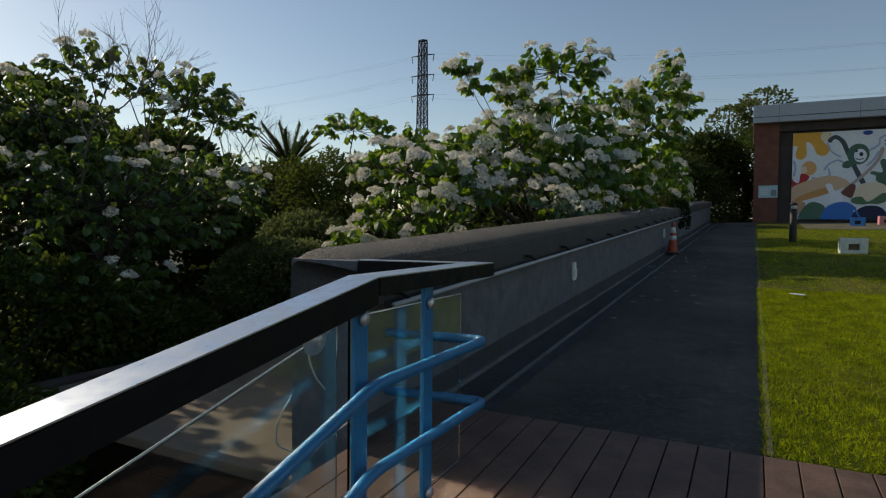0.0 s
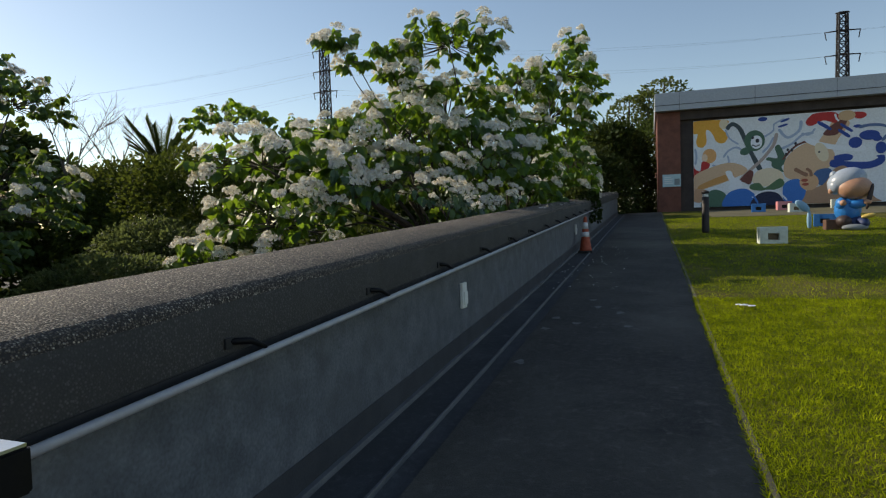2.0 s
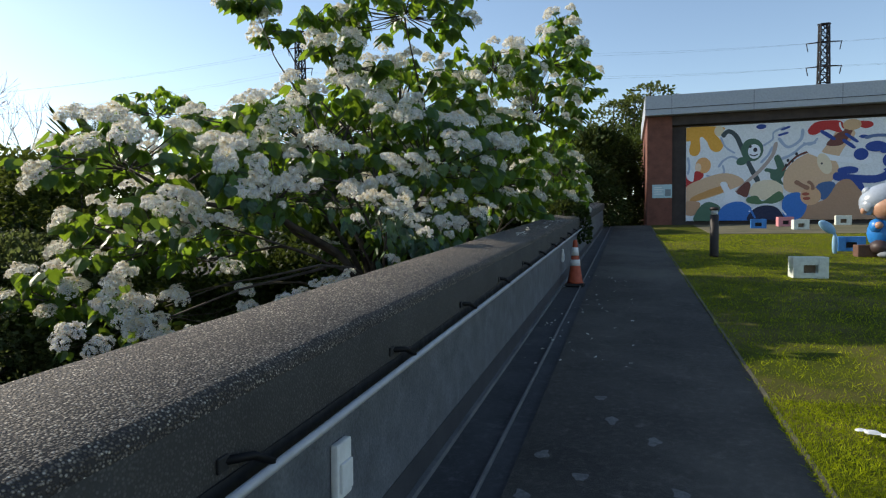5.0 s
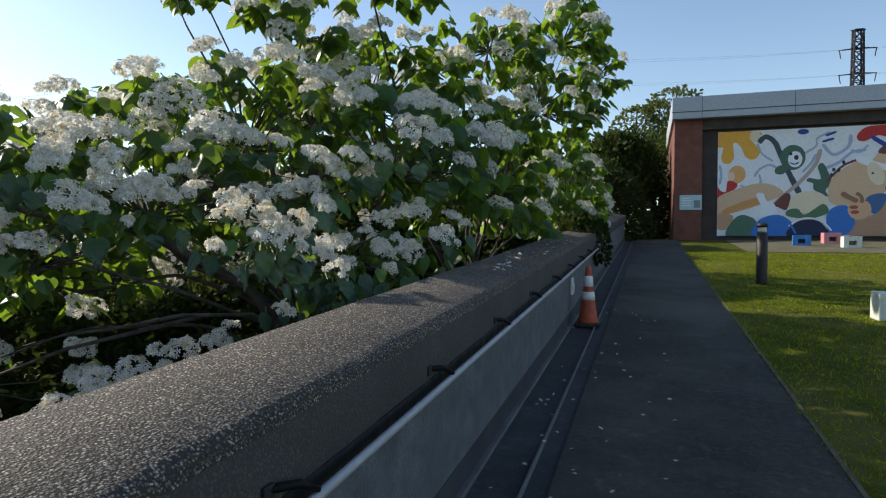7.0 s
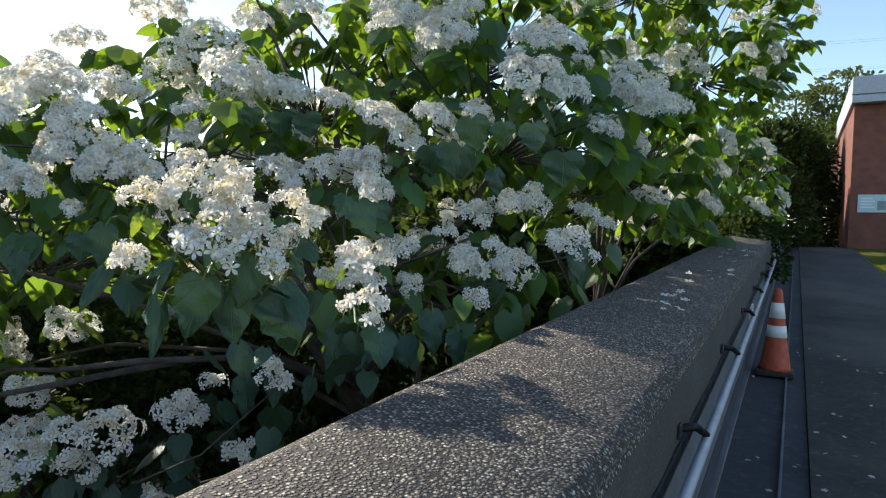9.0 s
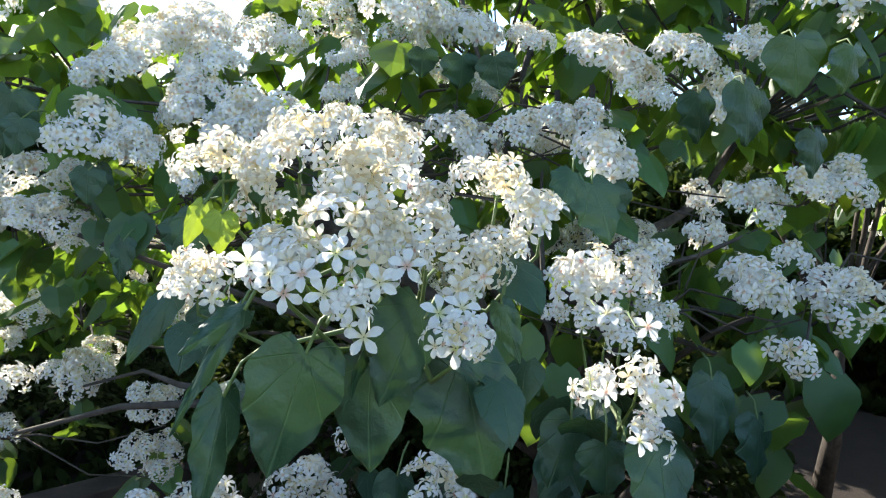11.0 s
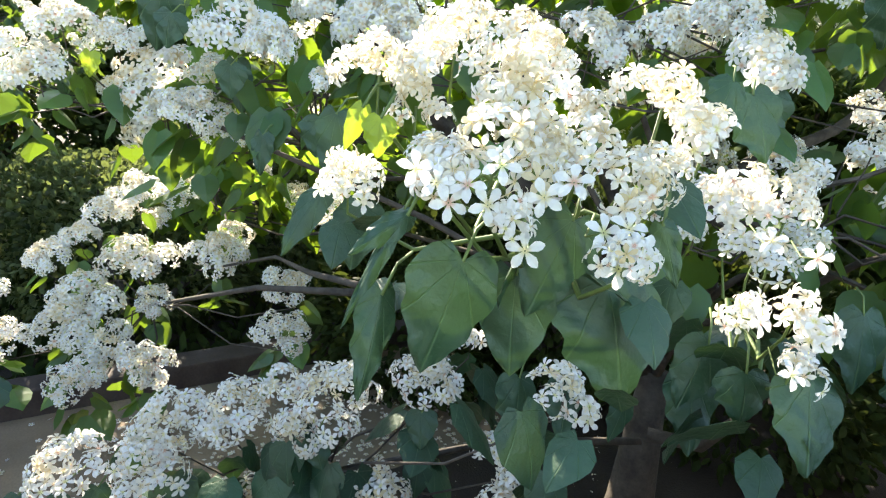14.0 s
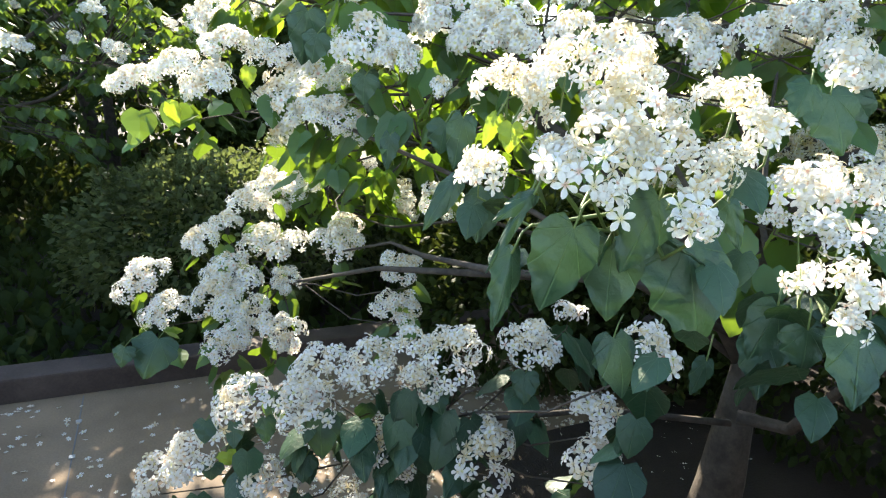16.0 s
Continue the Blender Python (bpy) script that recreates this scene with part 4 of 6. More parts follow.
# ---- pylons and wires ----
def pylon(x, y, top, w0=1.9, w1=1.1):
    base = -0.6
    ob = thing("power_pylon", "dark slender steel lattice power pylon", "pylon", (x, y, base), "pylons")
    n = 22
    def corner(k, z):
        w = (w0 + (w1 - w0) * (z - base) / (top - base)) / 2
        return Vector((x + (w if k in (0, 3) else -w), y + (w if k < 2 else -w), z))
    for k in range(4):
        tube("leg", [corner(k, base), corner(k, top)], 0.12, PYLON, ob, "", 5)
    v, f = [], []
    for i in range(n):
        za, zb = base + (top - base) * i / n, base + (top - base) * (i + 1) / n
        for k in range(4):
            for a, b in ((corner(k, za), corner((k + 1) % 4, zb)), (corner((k + 1) % 4, za), corner(k, zb)), (corner(k, zb), corner((k + 1) % 4, zb))):
                tv, tf = tube_data([a, b], [0.075, 0.075], 4)
                f += [tuple(len(v) + q for q in face) for face in tf]
                v += tv
    solid("lattice", mesh_of("lattice", v, f, PYLON), ob)
    for i in range(3):
        z = top - 2.6 - i * 3.6
        for s in (-1, 1):
            arm = tube("cross_arm", [(x, y, z), (x + s * 2.4, y, z - 0.1)], [0.14, 0.07], PYLON, ob, "", 5)
            tube("insulator", [(x + s * 2.3, y, z - 0.1), (x + s * 2.1, y, z - 1.3)], 0.07, PYLON, arm, "", 5)
    tube("peak", [(x - 0.9, y, top), (x + 0.9, y, top)], 0.12, PYLON, ob, "", 5)
    return ob


P1, P2 = (-54.2, 95.7, 35.2), (27.2, 108.0, 31.6)
pylon(*P1)
pylon(*P2)
WIRE = paint("wire", (0.10, 0.10, 0.11), 0.6)
for i in range(3):
    for s in (-2.9, 2.9):
        z1, z2 = P1[2] - 2.7 - i * 3.6, P2[2] - 2.7 - i * 3.6
        pts = []
        for k in range(17):
            t = k / 16
            pts.append((P1[0] + s + (P2[0] - P1[0]) * t, P1[1] + (P2[1] - P1[1]) * t, z1 + (z2 - z1) * t - 4 * 1.6 * t * (1 - t)))
        tagged(tube("power_line", pts, 0.009, WIRE, None, "", 4), "thin sagging power line between pylons", "power line", "power lines")
        pts = [(P1[0] + s - 80 * t, P1[1] - 30 * t, z1 - 10 * t - 4 * 2 * t * (1 - t)) for t in [k / 8 for k in range(9)]]
        tagged(tube("power_line", pts, 0.009, WIRE, None, "", 4), "thin sagging power line leaving the pylon", "power line", "power lines")
        pts = [(P2[0] + s + 80 * t, P2[1] - 20 * t, z2 - 4 * 2 * t * (1 - t)) for t in [k / 8 for k in range(9)]]
        tagged(tube("power_line", pts, 0.009, WIRE, None, "", 4), "thin sagging power line leaving the pylon", "power line", "power lines")

# ---- leaves and flowers ----
LEAF_V = np.array([(0, 0, 0), (0, .35, .0), (0, .7, -.03), (0, 1.05, -.16),
                   (.22, -.13, -.02), (.46, .06, -.10), (.50, .32, -.13), (.36, .64, -.12), (.15, .88, -.12),
                   (-.22, -.13, -.02), (-.46, .06, -.10), (-.50, .32, -.13), (-.36, .64, -.12), (-.15, .88, -.12)])
LEAF_F = [(0, 4, 5), (0, 5, 6, 1), (1, 6, 7, 2), (2, 7, 8, 3), (0, 10, 9), (0, 1, 11, 10), (1, 2, 12, 11), (2, 3, 13, 12)]
SMALL_V = np.array([(0, 0, 0), (.28, .35, -.03), (.22, .75, -.08), (0, 1.0, -.16), (-.22, .75, -.08), (-.28, .35, -.03), (0, .5, .03)])
SMALL_F = [(0, 1, 6), (1, 2, 6), (2, 3, 6), (3, 4, 6), (4, 5, 6), (5, 0, 6)]
rng = np.random.default_rng(11)


def frames_of(dirs, normals):
    """Rotation matrices with y along dirs and z near normals."""
    y = dirs / (np.linalg.norm(dirs, axis=1, keepdims=True) + 1e-9)
    x = np.cross(y, normals)
    x /= np.linalg.norm(x, axis=1, keepdims=True) + 1e-9
    z = np.cross(x, y)
    return np.stack([x, y, z], axis=2)


def scatter(name, template, faces, places, rots, sizes, material, smooth=False, uvs=None):
    """One mesh of many copies of a template."""
    n, k = len(places), len(template)
    v = np.einsum("nij,kj->nki", rots, template) * np.asarray(sizes)[:, None, None] + np.asarray(places)[:, None, :]
    tri = [f for f in faces if len(f) == 3]
    quad = [f for f in faces if len(f) == 4]
    me = bpy.data.meshes.new(name)
    me.vertices.add(n * k)
    me.vertices.foreach_set("co", v.reshape(-1).astype(np.float32))
    off = (np.arange(n) * k)[:, None, None]
    parts, lens = [], []
    for fs, c in ((tri, 3), (quad, 4)):
        if fs:
            parts.append((np.array(fs)[None] + off).reshape(-1))
            lens += [c] * (len(fs) * n)
    idx = np.concatenate(parts).astype(np.int32)
    me.loops.add(len(idx))
    me.loops.foreach_set("vertex_index", idx)
    lens = np.array(lens, dtype=np.int32)
    me.polygons.add(len(lens))
    me.polygons.foreach_set("loop_start", np.concatenate([[0], np.cumsum(lens)[:-1]]).astype(np.int32))
    me.polygons.foreach_set("use_smooth", np.full(len(lens), smooth))
    if uvs is not None:
        layer = me.uv_layers.new(name="UVMap")
        layer.data.foreach_set("uv", np.asarray(uvs, dtype=np.float32).reshape(-1, 2)[idx].ravel())
    me.materials.append(material)
    me.update(calc_edges=True)
    return me


def unit(n):
    d = rng.normal(size=(n, 3))
    return d / np.linalg.norm(d, axis=1, keepdims=True)


def petal_flower(rows, cols=3):
    """A five-petalled flower one unit in radius; rows: (share of radius, half width, height)."""
    v, f, r = [], [], []
    for k in range(5):
        a = 2 * math.pi * k / 5
        ca, sa = math.cos(a), math.sin(a)
        b = len(v)
        for q, (rad, w, h) in enumerate(rows):
            for s in ((-1, 0, 1) if cols == 3 else (-1, 1)):
                x, y = s * w, rad
                v.append((x * ca - y * sa, x * sa + y * ca, h - (0.05 if s == 0 else 0)))
                r.append(rad)
        m = cols
        for q in range(len(rows) - 1):
            for s in range(m - 1):
                i = b + q * m + s
                f.append((i, i + 1, i + m + 1, i + m))
    return np.array(v), f, np.array(r)


FLOWER_HI = petal_flower([(0.04, 0.05, 0.0), (0.34, 0.165, 0.10), (0.66, 0.285, 0.16), (0.91, 0.225, 0.10), (1.09, 0.06, -0.02)])
FLOWER_MID = petal_flower([(0.02, 0.10, 0.0), (0.62, 0.29, 0.14), (1.05, 0.15, 0.02)], 2)
FLOWER_FAR = petal_flower([(0.0, 0.14, 0.0), (1.0, 0.33, 0.05)], 2)


def cluster_mesh(name, flower, count, lumps, flower_size, cream=0.2):
    """A domed panicle, one unit in radius: flowers over several lobes."""
    fv, ff, fr = flower
    centres, radii = [], []
    for k in range(lumps):
        a, d = 2 * math.pi * k / lumps + rng.uniform(-.4, .4), rng.uniform(0.35, 0.72) if k else 0.0
        centres.append((d * math.cos(a), d * math.sin(a), rng.uniform(-.12, .22) + (0.22 if k == 0 else -0.25 * d)))
        radii.append(rng.uniform(0.36, 0.50))
    centres, radii = np.array(centres), np.array(radii)
    places, dirs = [], []
    tries = 0
    gap = flower_size * 0.78
    while len(places) < count and tries < count * 30:
        tries += 1
        k = rng.integers(lumps)
        d = unit(1)[0]
        d[2] = abs(d[2]) * 0.9 + rng.uniform(-0.35, 0.15)
        d /= np.linalg.norm(d)
        p = centres[k] + d * radii[k] * rng.uniform(0.74, 1.06)
        if any(np.linalg.norm(p - centres[q]) < radii[q] * 0.80 for q in range(lumps) if q != k):
            continue
        if places and np.min(np.linalg.norm(np.array(places) - p, axis=1)) < gap * rng.uniform(0.7, 1.1):
            continue
        places.append(p)
        dirs.append(d + unit(1)[0] * 0.5)
    places, dirs = np.array(places), np.array(dirs)
    n = len(places)
    spin = unit(n)
    rots = frames_of(np.cross(dirs, spin), dirs)
    age = rng.uniform(0, 0.72, n) + np.where(rng.uniform(size=n) < cream, 0.28, 0.0)
    age = np.where((places[:, 2] > (0.34 if cream < 0.5 else 0.22)) & (rng.uniform(size=n) < (0.6 if cream < 0.5 else 0.8)), rng.uniform(0.74, 1.0, n), age)
    uv = np.stack([np.repeat(age, len(fv)), np.tile(fr, n)], axis=1)
    return scatter(name, fv, ff, places, rots, flower_size * rng.uniform(0.85, 1.15, n), PETAL, False, uv)


CLUSTER_MID = [cluster_mesh("panicle", FLOWER_MID, 190, 7, 0.118) for _ in range(6)]
CLUSTER_FAR = [cluster_mesh("panicle_far", FLOWER_FAR, 95, 6, 0.165) for _ in range(4)]

EYES = np.array([(-0.9, 6.8, 2.0), (-1.0, 7.7, 2.0), (-1.5, 8.4, 2.03), (-2.03, 8.9, 2.06), (-2.17, 9.0, 2.05), (-1.97, 8.74, 2.09)])


def clear_of_walk(p, reach):
    return np.min(np.linalg.norm(EYES - np.asarray(p)[None], axis=1)) > reach


def lobes_surface(lobes, spacing, low=-0.35):
    """Points spread over the outside of a union of ellipsoids, with outward directions."""
    pts, outs, home = [], [], []
    cell = {}
    for k, (cx_, cy_, cz_, rx, ry, rz) in enumerate(lobes):
        area = 4 * math.pi * ((rx * ry) ** 1.6 / 3 + (rx * rz) ** 1.6 / 3 + (ry * rz) ** 1.6 / 3) ** (1 / 1.6)
        for d in unit(int(area / spacing ** 2 * 2.4)):
            if d[2] < low:
                continue
            q = rng.uniform(0.82, 1.06)
            p = np.array([cx_ + d[0] * rx * q, cy_ + d[1] * ry * q, cz_ + d[2] * rz * q])
            if any(((p[0] - a) / e) ** 2 + ((p[1] - b) / f_) ** 2 + ((p[2] - c) / g_) ** 2 < 0.72 for j, (a, b, c, e, f_, g_) in enumerate(lobes) if j != k):
                continue
            key = tuple((p / spacing).astype(int))
            near = [o for dx in (-1, 0, 1) for dy in (-1, 0, 1) for dz in (-1, 0, 1) for o in cell.get((key[0] + dx, key[1] + dy, key[2] + dz), ())]
            if any(np.linalg.norm(p - o) < spacing * 0.8 for o in near):
                continue
            cell.setdefault(key, []).append(p)
            pts.append(p)
            o = np.array([d[0] / rx, d[1] / ry, d[2] / rz])
            outs.append(o / np.linalg.norm(o))
            home.append(k)
    return np.array(pts), np.array(outs), np.array(home)


def whorl_leaves(tips, outs, per, size, droop=1.15):
    """Leaves round each tip, hanging outwards and down."""
    n = len(tips)
    p = np.repeat(tips, per, axis=0)
    o = np.repeat(outs, per, axis=0)
    a = rng.uniform(0, 2 * math.pi, n * per)
    side = np.stack([np.cos(a), np.sin(a), np.zeros(n * per)], axis=1)
    d = side + o * 0.35 + np.stack([np.zeros(n * per)] * 2 + [-droop * rng.uniform(0.45, 2.1, n * per)], axis=1)
    nrm = np.array([0, 0, 1.0]) + side * 0.8 + rng.normal(size=(n * per, 3)) * 0.25
    s = size * rng.uniform(0.65, 1.25, n * per)
    start = p + side * s[:, None] * 0.45 - o * rng.uniform(0, 0.22, n * per)[:, None]
    return start, frames_of(d, nrm), s


def tung_tree(label, base, lobes, spacing=0.34, bloom=0.6, leaf=0.165, per=7, trunk_r=0.13, kind="mid", twig=1.0, low=-0.45, skin=None):
    """A spreading tung tree: trunk, limbs to each lobe of the crown, twigs, leaves, and white panicles."""
    ob = thing("tung_tree", label, "tree", base, "tung trees")
    b = Vector(base)
    fork = b + Vector((0.05, 0.0, max(0.6, 0.25 * (max(l[2] for l in lobes) - base[2]))))
    tube("trunk", [b - Vector((0, 0, 0.1)), b + (fork - b) * 0.5 + Vector((0.05, -0.04, 0)), fork], [trunk_r * 1.25, trunk_r * 0.9, trunk_r * 0.5], BARK, ob, "", 10)
    v, f = [], []
    for l in lobes:
        c = Vector(l[:3])
        mid = fork + (c - fork) * 0.5 + Vector((rng.uniform(-.35, .35), rng.uniform(-.35, .35), rng.uniform(-0.15, 0.3)))
        r = trunk_r * (0.36 if l[2] > 1.8 else 0.2) * min(1.0, l[3] / 1.1)
        bend = Vector((rng.uniform(-.12, .12), rng.uniform(-.12, .12), 0.28))
        tube("limb", rounded([fork - Vector((0, 0, 0.05)), fork + (mid - fork) * 0.4 + bend, mid + bend * 0.6, mid + (c - mid) * 0.6 - bend * 0.3, c], 0.15, 3), [r * (0.4 + 0.6 * (1 - q / 13)) for q in range(14)], BARK, ob, "", 7)
    tips, outs, home = lobes_surface(lobes, spacing, low)
    keep = np.array([clear_of_walk(t, 2.25) for t in tips])
    tips, outs, home = tips[keep], outs[keep], home[keep]
    for t, o, h in zip(tips, outs, home):
        c = Vector(lobes[h][:3])
        e = Vector(t) - Vector(o) * 0.05
        m = c + (e - c) * 0.55 + Vector(rng.normal(size=3) * 0.08)
        tv, tf = tube_data([c + (e - c) * 0.1, m, e], [0.011 * twig, 0.008 * twig, 0.005 * twig], 4, False)
        f += [tuple(len(v) + q for q in face) for face in tf]
        v += tv
    tagged(solid("twig_spray", mesh_of("twig_spray", v, f, BARK), ob), "", "", "", "stuff")
    st1, ro1, si1 = whorl_leaves(tips, outs, per, leaf)
    # inner leaves, sparser
    deep = np.where(tips[:, 2] < 3.4, rng.uniform(0.25, 0.9, len(tips)), 0.15)
    inner = tips - outs * deep[:, None]
    st2, ro2, si2 = whorl_leaves(inner, outs, max(2, per // 3), leaf)
    me = scatter("crown", LEAF_V, LEAF_F, np.concatenate([st1, st2]), np.concatenate([ro1, ro2]), np.concatenate([si1, si2]), skin or LEAF)
    tagged(solid("crown", me, ob), "broad heart-shaped green leaves", "", "", "stuff")
    bank = CLUSTER_MID if kind == "mid" else CLUSTER_FAR
    n = 0
    for t, o in zip(tips, outs):
        if rng.uniform() > bloom * (1.0 if o[2] > -0.1 else 0.45) or n >= 290 or not clear_of_walk(t, 2.35):
            continue
        n += 1
        s = (0.11 + 0.10 * rng.uniform() ** 1.4) * (1.05 if kind == "mid" else 0.72)
        up = Vector((0, 0, 1)) * 0.75 + Vector(o) * 0.75 + Vector(rng.normal(size=3)) * 0.15
        pan = new("flower_panicle", bank[rng.integers(len(bank))])
        pan.matrix_world = Matrix.Translation(Vector(t) + Vector((0, 0, 0.015)) + Vector(o) * 0.03) @ up.to_track_quat("Z", "Y").to_matrix().to_4x4() @ Matrix.Diagonal((s * rng.uniform(.85, 1.35), s, s * rng.uniform(.8, 1.15), 1)) @ Matrix.Rotation(rng.uniform(0, 6.28), 4, "Z")
        pan.location = pan.location - ob.location
        pan.parent = ob
    return ob


def bush(name, label, category, base, lobes, count, leaf, material, trunk=0.08, low=-0.6, group=""):
    """A shrub or far tree of many small leaves filling its lobes, on short limbs."""
    ob = thing(name, label, category, base, group)
    b = Vector(base)
    places, dirs = [], []
    vol = np.array([l[3] * l[4] + l[4] * l[5] + l[3] * l[5] for l in lobes])
    for l, share in zip(lobes, vol / vol.sum()):
        n = int(count * share)
        d = unit(n)
        d[:, 2] = np.where(d[:, 2] < low, -d[:, 2], d[:, 2])
        clump = np.array([0.12 * noise.noise(Vector(q * 3.1) + Vector(l[:3])) + 0.10 * noise.noise(Vector(q * 8.0)) for q in d])
        q = (rng.uniform(0.55, 1.0, n) ** 0.45 + clump)[:, None]
        places.append(np.array(l[:3]) + d * np.array(l[3:]) * q)
        dirs.append(d + unit(n) * 0.8 + np.array([0, 0, -0.15]))
        tube("limb", [b, (b + Vector(l[:3])) * 0.5 + Vector((0.1, 0.05, 0)), Vector(l[:3]), Vector(l[:3]) + Vector((0.1, 0, l[5] * 0.8))], [trunk, trunk * 0.7, trunk * 0.5, trunk * 0.15], BARK, ob, "", 6)
    places, dirs = np.concatenate(places), np.concatenate(dirs)
    n = len(places)
    me = scatter("crown", SMALL_V, SMALL_F, places, frames_of(dirs, unit(n) + np.array([0, 0, 0.8])), leaf * rng.uniform(0.6, 1.3, n), material)
    tagged(solid("crown", me, ob), "", "", "", "stuff")
    return ob


# main tung tree by the wall, and its neighbours
main_tree = tung_tree("tung tree in full white bloom leaning over the parapet", (-3.75, 11.3, -0.45),
          [(-3.3, 10.6, 1.75, 1.0, 1.0, 0.75), (-4.6, 10.5, 2.1, 1.2, 1.1, 0.75), (-6.2, 10.6, 1.6, 1.4, 1.0, 0.9), (-3.3, 12.2, 2.5, 1.1, 1.2, 1.0), (-5.0, 12.2, 2.9, 1.6, 1.2, 1.0), (-7.3, 10.2, 0.9, 0.8, 0.7, 0.7), (-6.0, 9.9, 2.5, 1.3, 0.8, 0.6), (-5.3, 11.1, 3.1, 0.9, 0.6, 0.35), (-5.6, 11.7, 4.85, 0.38, 0.35, 0.25), (-5.35, 12.0, 4.45, 0.5, 0.35, 0.3), (-4.95, 12.2, 4.75, 0.5, 0.4, 0.26), (-4.7, 12.3, 4.3, 0.5, 0.4, 0.3), (-4.5, 12.5, 4.1, 0.7, 0.5, 0.3)], 0.36, 0.66, per=8, low=-0.2)
tung_tree("tall tung tree with white panicles behind the parapet", (-3.3, 14.6, -0.45),
          [(-3.0, 14.4, 2.6, 1.0, 1.3, 1.3), (-4.4, 14.0, 3.6, 1.6, 1.4, 1.0), (-3.9, 12.9, 4.9, 1.1, 0.9, 0.6), (-3.0, 14.8, 4.5, 0.9, 0.9, 0.5), (-2.6, 16.6, 4.0, 1.0, 1.2, 1.2), (-2.2, 16.2, 4.9, 0.8, 0.9, 0.6), (-2.0, 16.9, 5.6, 0.45, 0.5, 0.55), (-1.8, 18.2, 4.9, 0.5, 0.6, 0.5), (-2.4, 18.5, 2.6, 0.8, 1.6, 1.4)], 0.36, 0.45, trunk_r=0.075)
tung_tree("tung tree with scattered blossom beyond the terrace", (-9.8, 6.4, -0.45),
          [(-9.6, 6.4, 1.6, 2.0, 2.0, 1.3), (-9.8, 8.2, 2.0, 1.6, 1.4, 1.0), (-10.4, 4.6, 1.7, 1.6, 1.4, 1.1), (-11.0, 6.0, 3.3, 1.2, 1.2, 0.8), (-8.4, 5.0, 0.6, 1.2, 1.3, 0.9), (-8.8, 7.3, 3.5, 0.9, 0.8, 0.8), (-10.2, 6.4, 4.0, 0.9, 0.8, 0.7), (-10.0, 7.5, 4.0, 0.9, 0.8, 0.55), (-10.0, 8.9, 3.6, 0.9, 0.9, 0.6)], 0.34, 0.22, 0.10, 11, 0.10, "far", 0.8, -0.45, SHADELEAF)
tung_tree("distant tung tree behind the shrubs", (-13.6, 18.4, -0.45),
          [(-13.2, 18.2, 5.0, 1.5, 1.4, 0.8), (-11.3, 19.0, 4.4, 1.2, 1.2, 0.8)], 0.5, 0.12, 0.2, 8, 0.14, "far")

# ---- shrubs and far trees ----
bush("shrub", "dense rounded dark green shrub", "shrub", (-10.2, 13.0, -0.45), [(-10.0, 12.8, 1.2, 1.9, 1.6, 2.2), (-12.4, 13.4, 1.6, 2.0, 1.8, 1.7), (-9.2, 12.4, 0.6, 1.1, 1.0, 1.5)], 26000, 0.095, HEDGELEAF, 0.06, -0.6, "shrubs")
bush("shrub", "dark shrub below the crown of the tung tree", "shrub", (-5.9, 12.0, -0.4), [(-6.3, 11.6, 0.2, 1.1, 0.9, 1.0), (-5.6, 12.7, 0.4, 1.0, 1.0, 1.1), (-4.4, 13.2, 0.3, 1.2, 0.9, 0.9)], 15000, 0.10, BUSHLEAF, 0.03, -0.6, "shrubs")
# extra shrub, added behind the main tree to keep sun off the soil bed
bush("shrub", "dark shrub added to shade the soil bed", "shrub", (-6.0, 13.8, -0.45), [(-6.0, 13.6, 0.3, 0.9, 1.8, 1.2)], 6000, 0.11, BUSHLEAF, 0.05, -0.6, "shrubs")
bush("shrub", "low olive green shrub below the railing", "shrub", (-6.4, 2.0, -1.3), [(-6.2, 2.2, -0.7, 1.5, 1.3, 1.0), (-7.8, 1.6, -0.5, 1.6, 1.4, 1.2), (-8.3, 4.5, 0.1, 1.0, 1.5, 0.9), (-8.0, 5.9, -0.2, 0.8, 1.1, 0.55)], 24000, 0.09, HEDGELEAF, 0.05, -0.6, "shrubs")
bush("shrub", "dark green shrub beyond the terrace kerb", "shrub", (-8.2, 9.6, -0.45), [(-8.6, 9.4, 0.3, 1.3, 1.6, 0.9), (-9.4, 11.2, 0.6, 1.4, 1.4, 1.2)], 20000, 0.075, GREYLEAF, 0.05, -0.6, "shrubs")
for k, (x, y, z, r) in enumerate([(-15, 8, 2.9, 3.0), (-17, 13, 2.7, 3.2), (-18, 18, 2.2, 3.2), (-16, 25, 3.2, 3.6), (-11, 28, 3.2, 3.6), (-7, 33, 3.6, 3.6), (-3.4, 36.5, 4.2, 3.4), (-14, 2, 1.6, 3.0), (-12, -4, 1.2, 3.4), (-6.5, 24, 2.4, 2.6), (-4.6, 20.5, 1.6, 1.8), (0.0, 40.5, 5.2, 3.0), (-19.5, 8.5, 3.2, 3.4), (-22, 13, 3.0, 3.6), (-20, 3.5, 3.0, 3.4), (-9.9, 2.4, 3.0, 1.9), (-10.6, -0.6, 2.6, 2.2), (-9.4, 20.5, 2.3, 2.8), (-6.8, 17.6, 1.7, 2.0)]):
    bush("woodland_tree", "dark leafy tree in the woods beyond the terrace", "tree", (x, y, -0.6), [(x, y, z * 0.55, r, r, z * 0.9), (x + 0.9, y - 0.7, z * 1.1, r * 0.6, r * 0.6, z * 0.5)], 9000, 0.24 if r > 3 else 0.2, FARLEAF, 0.16, -0.6, "woodland trees")
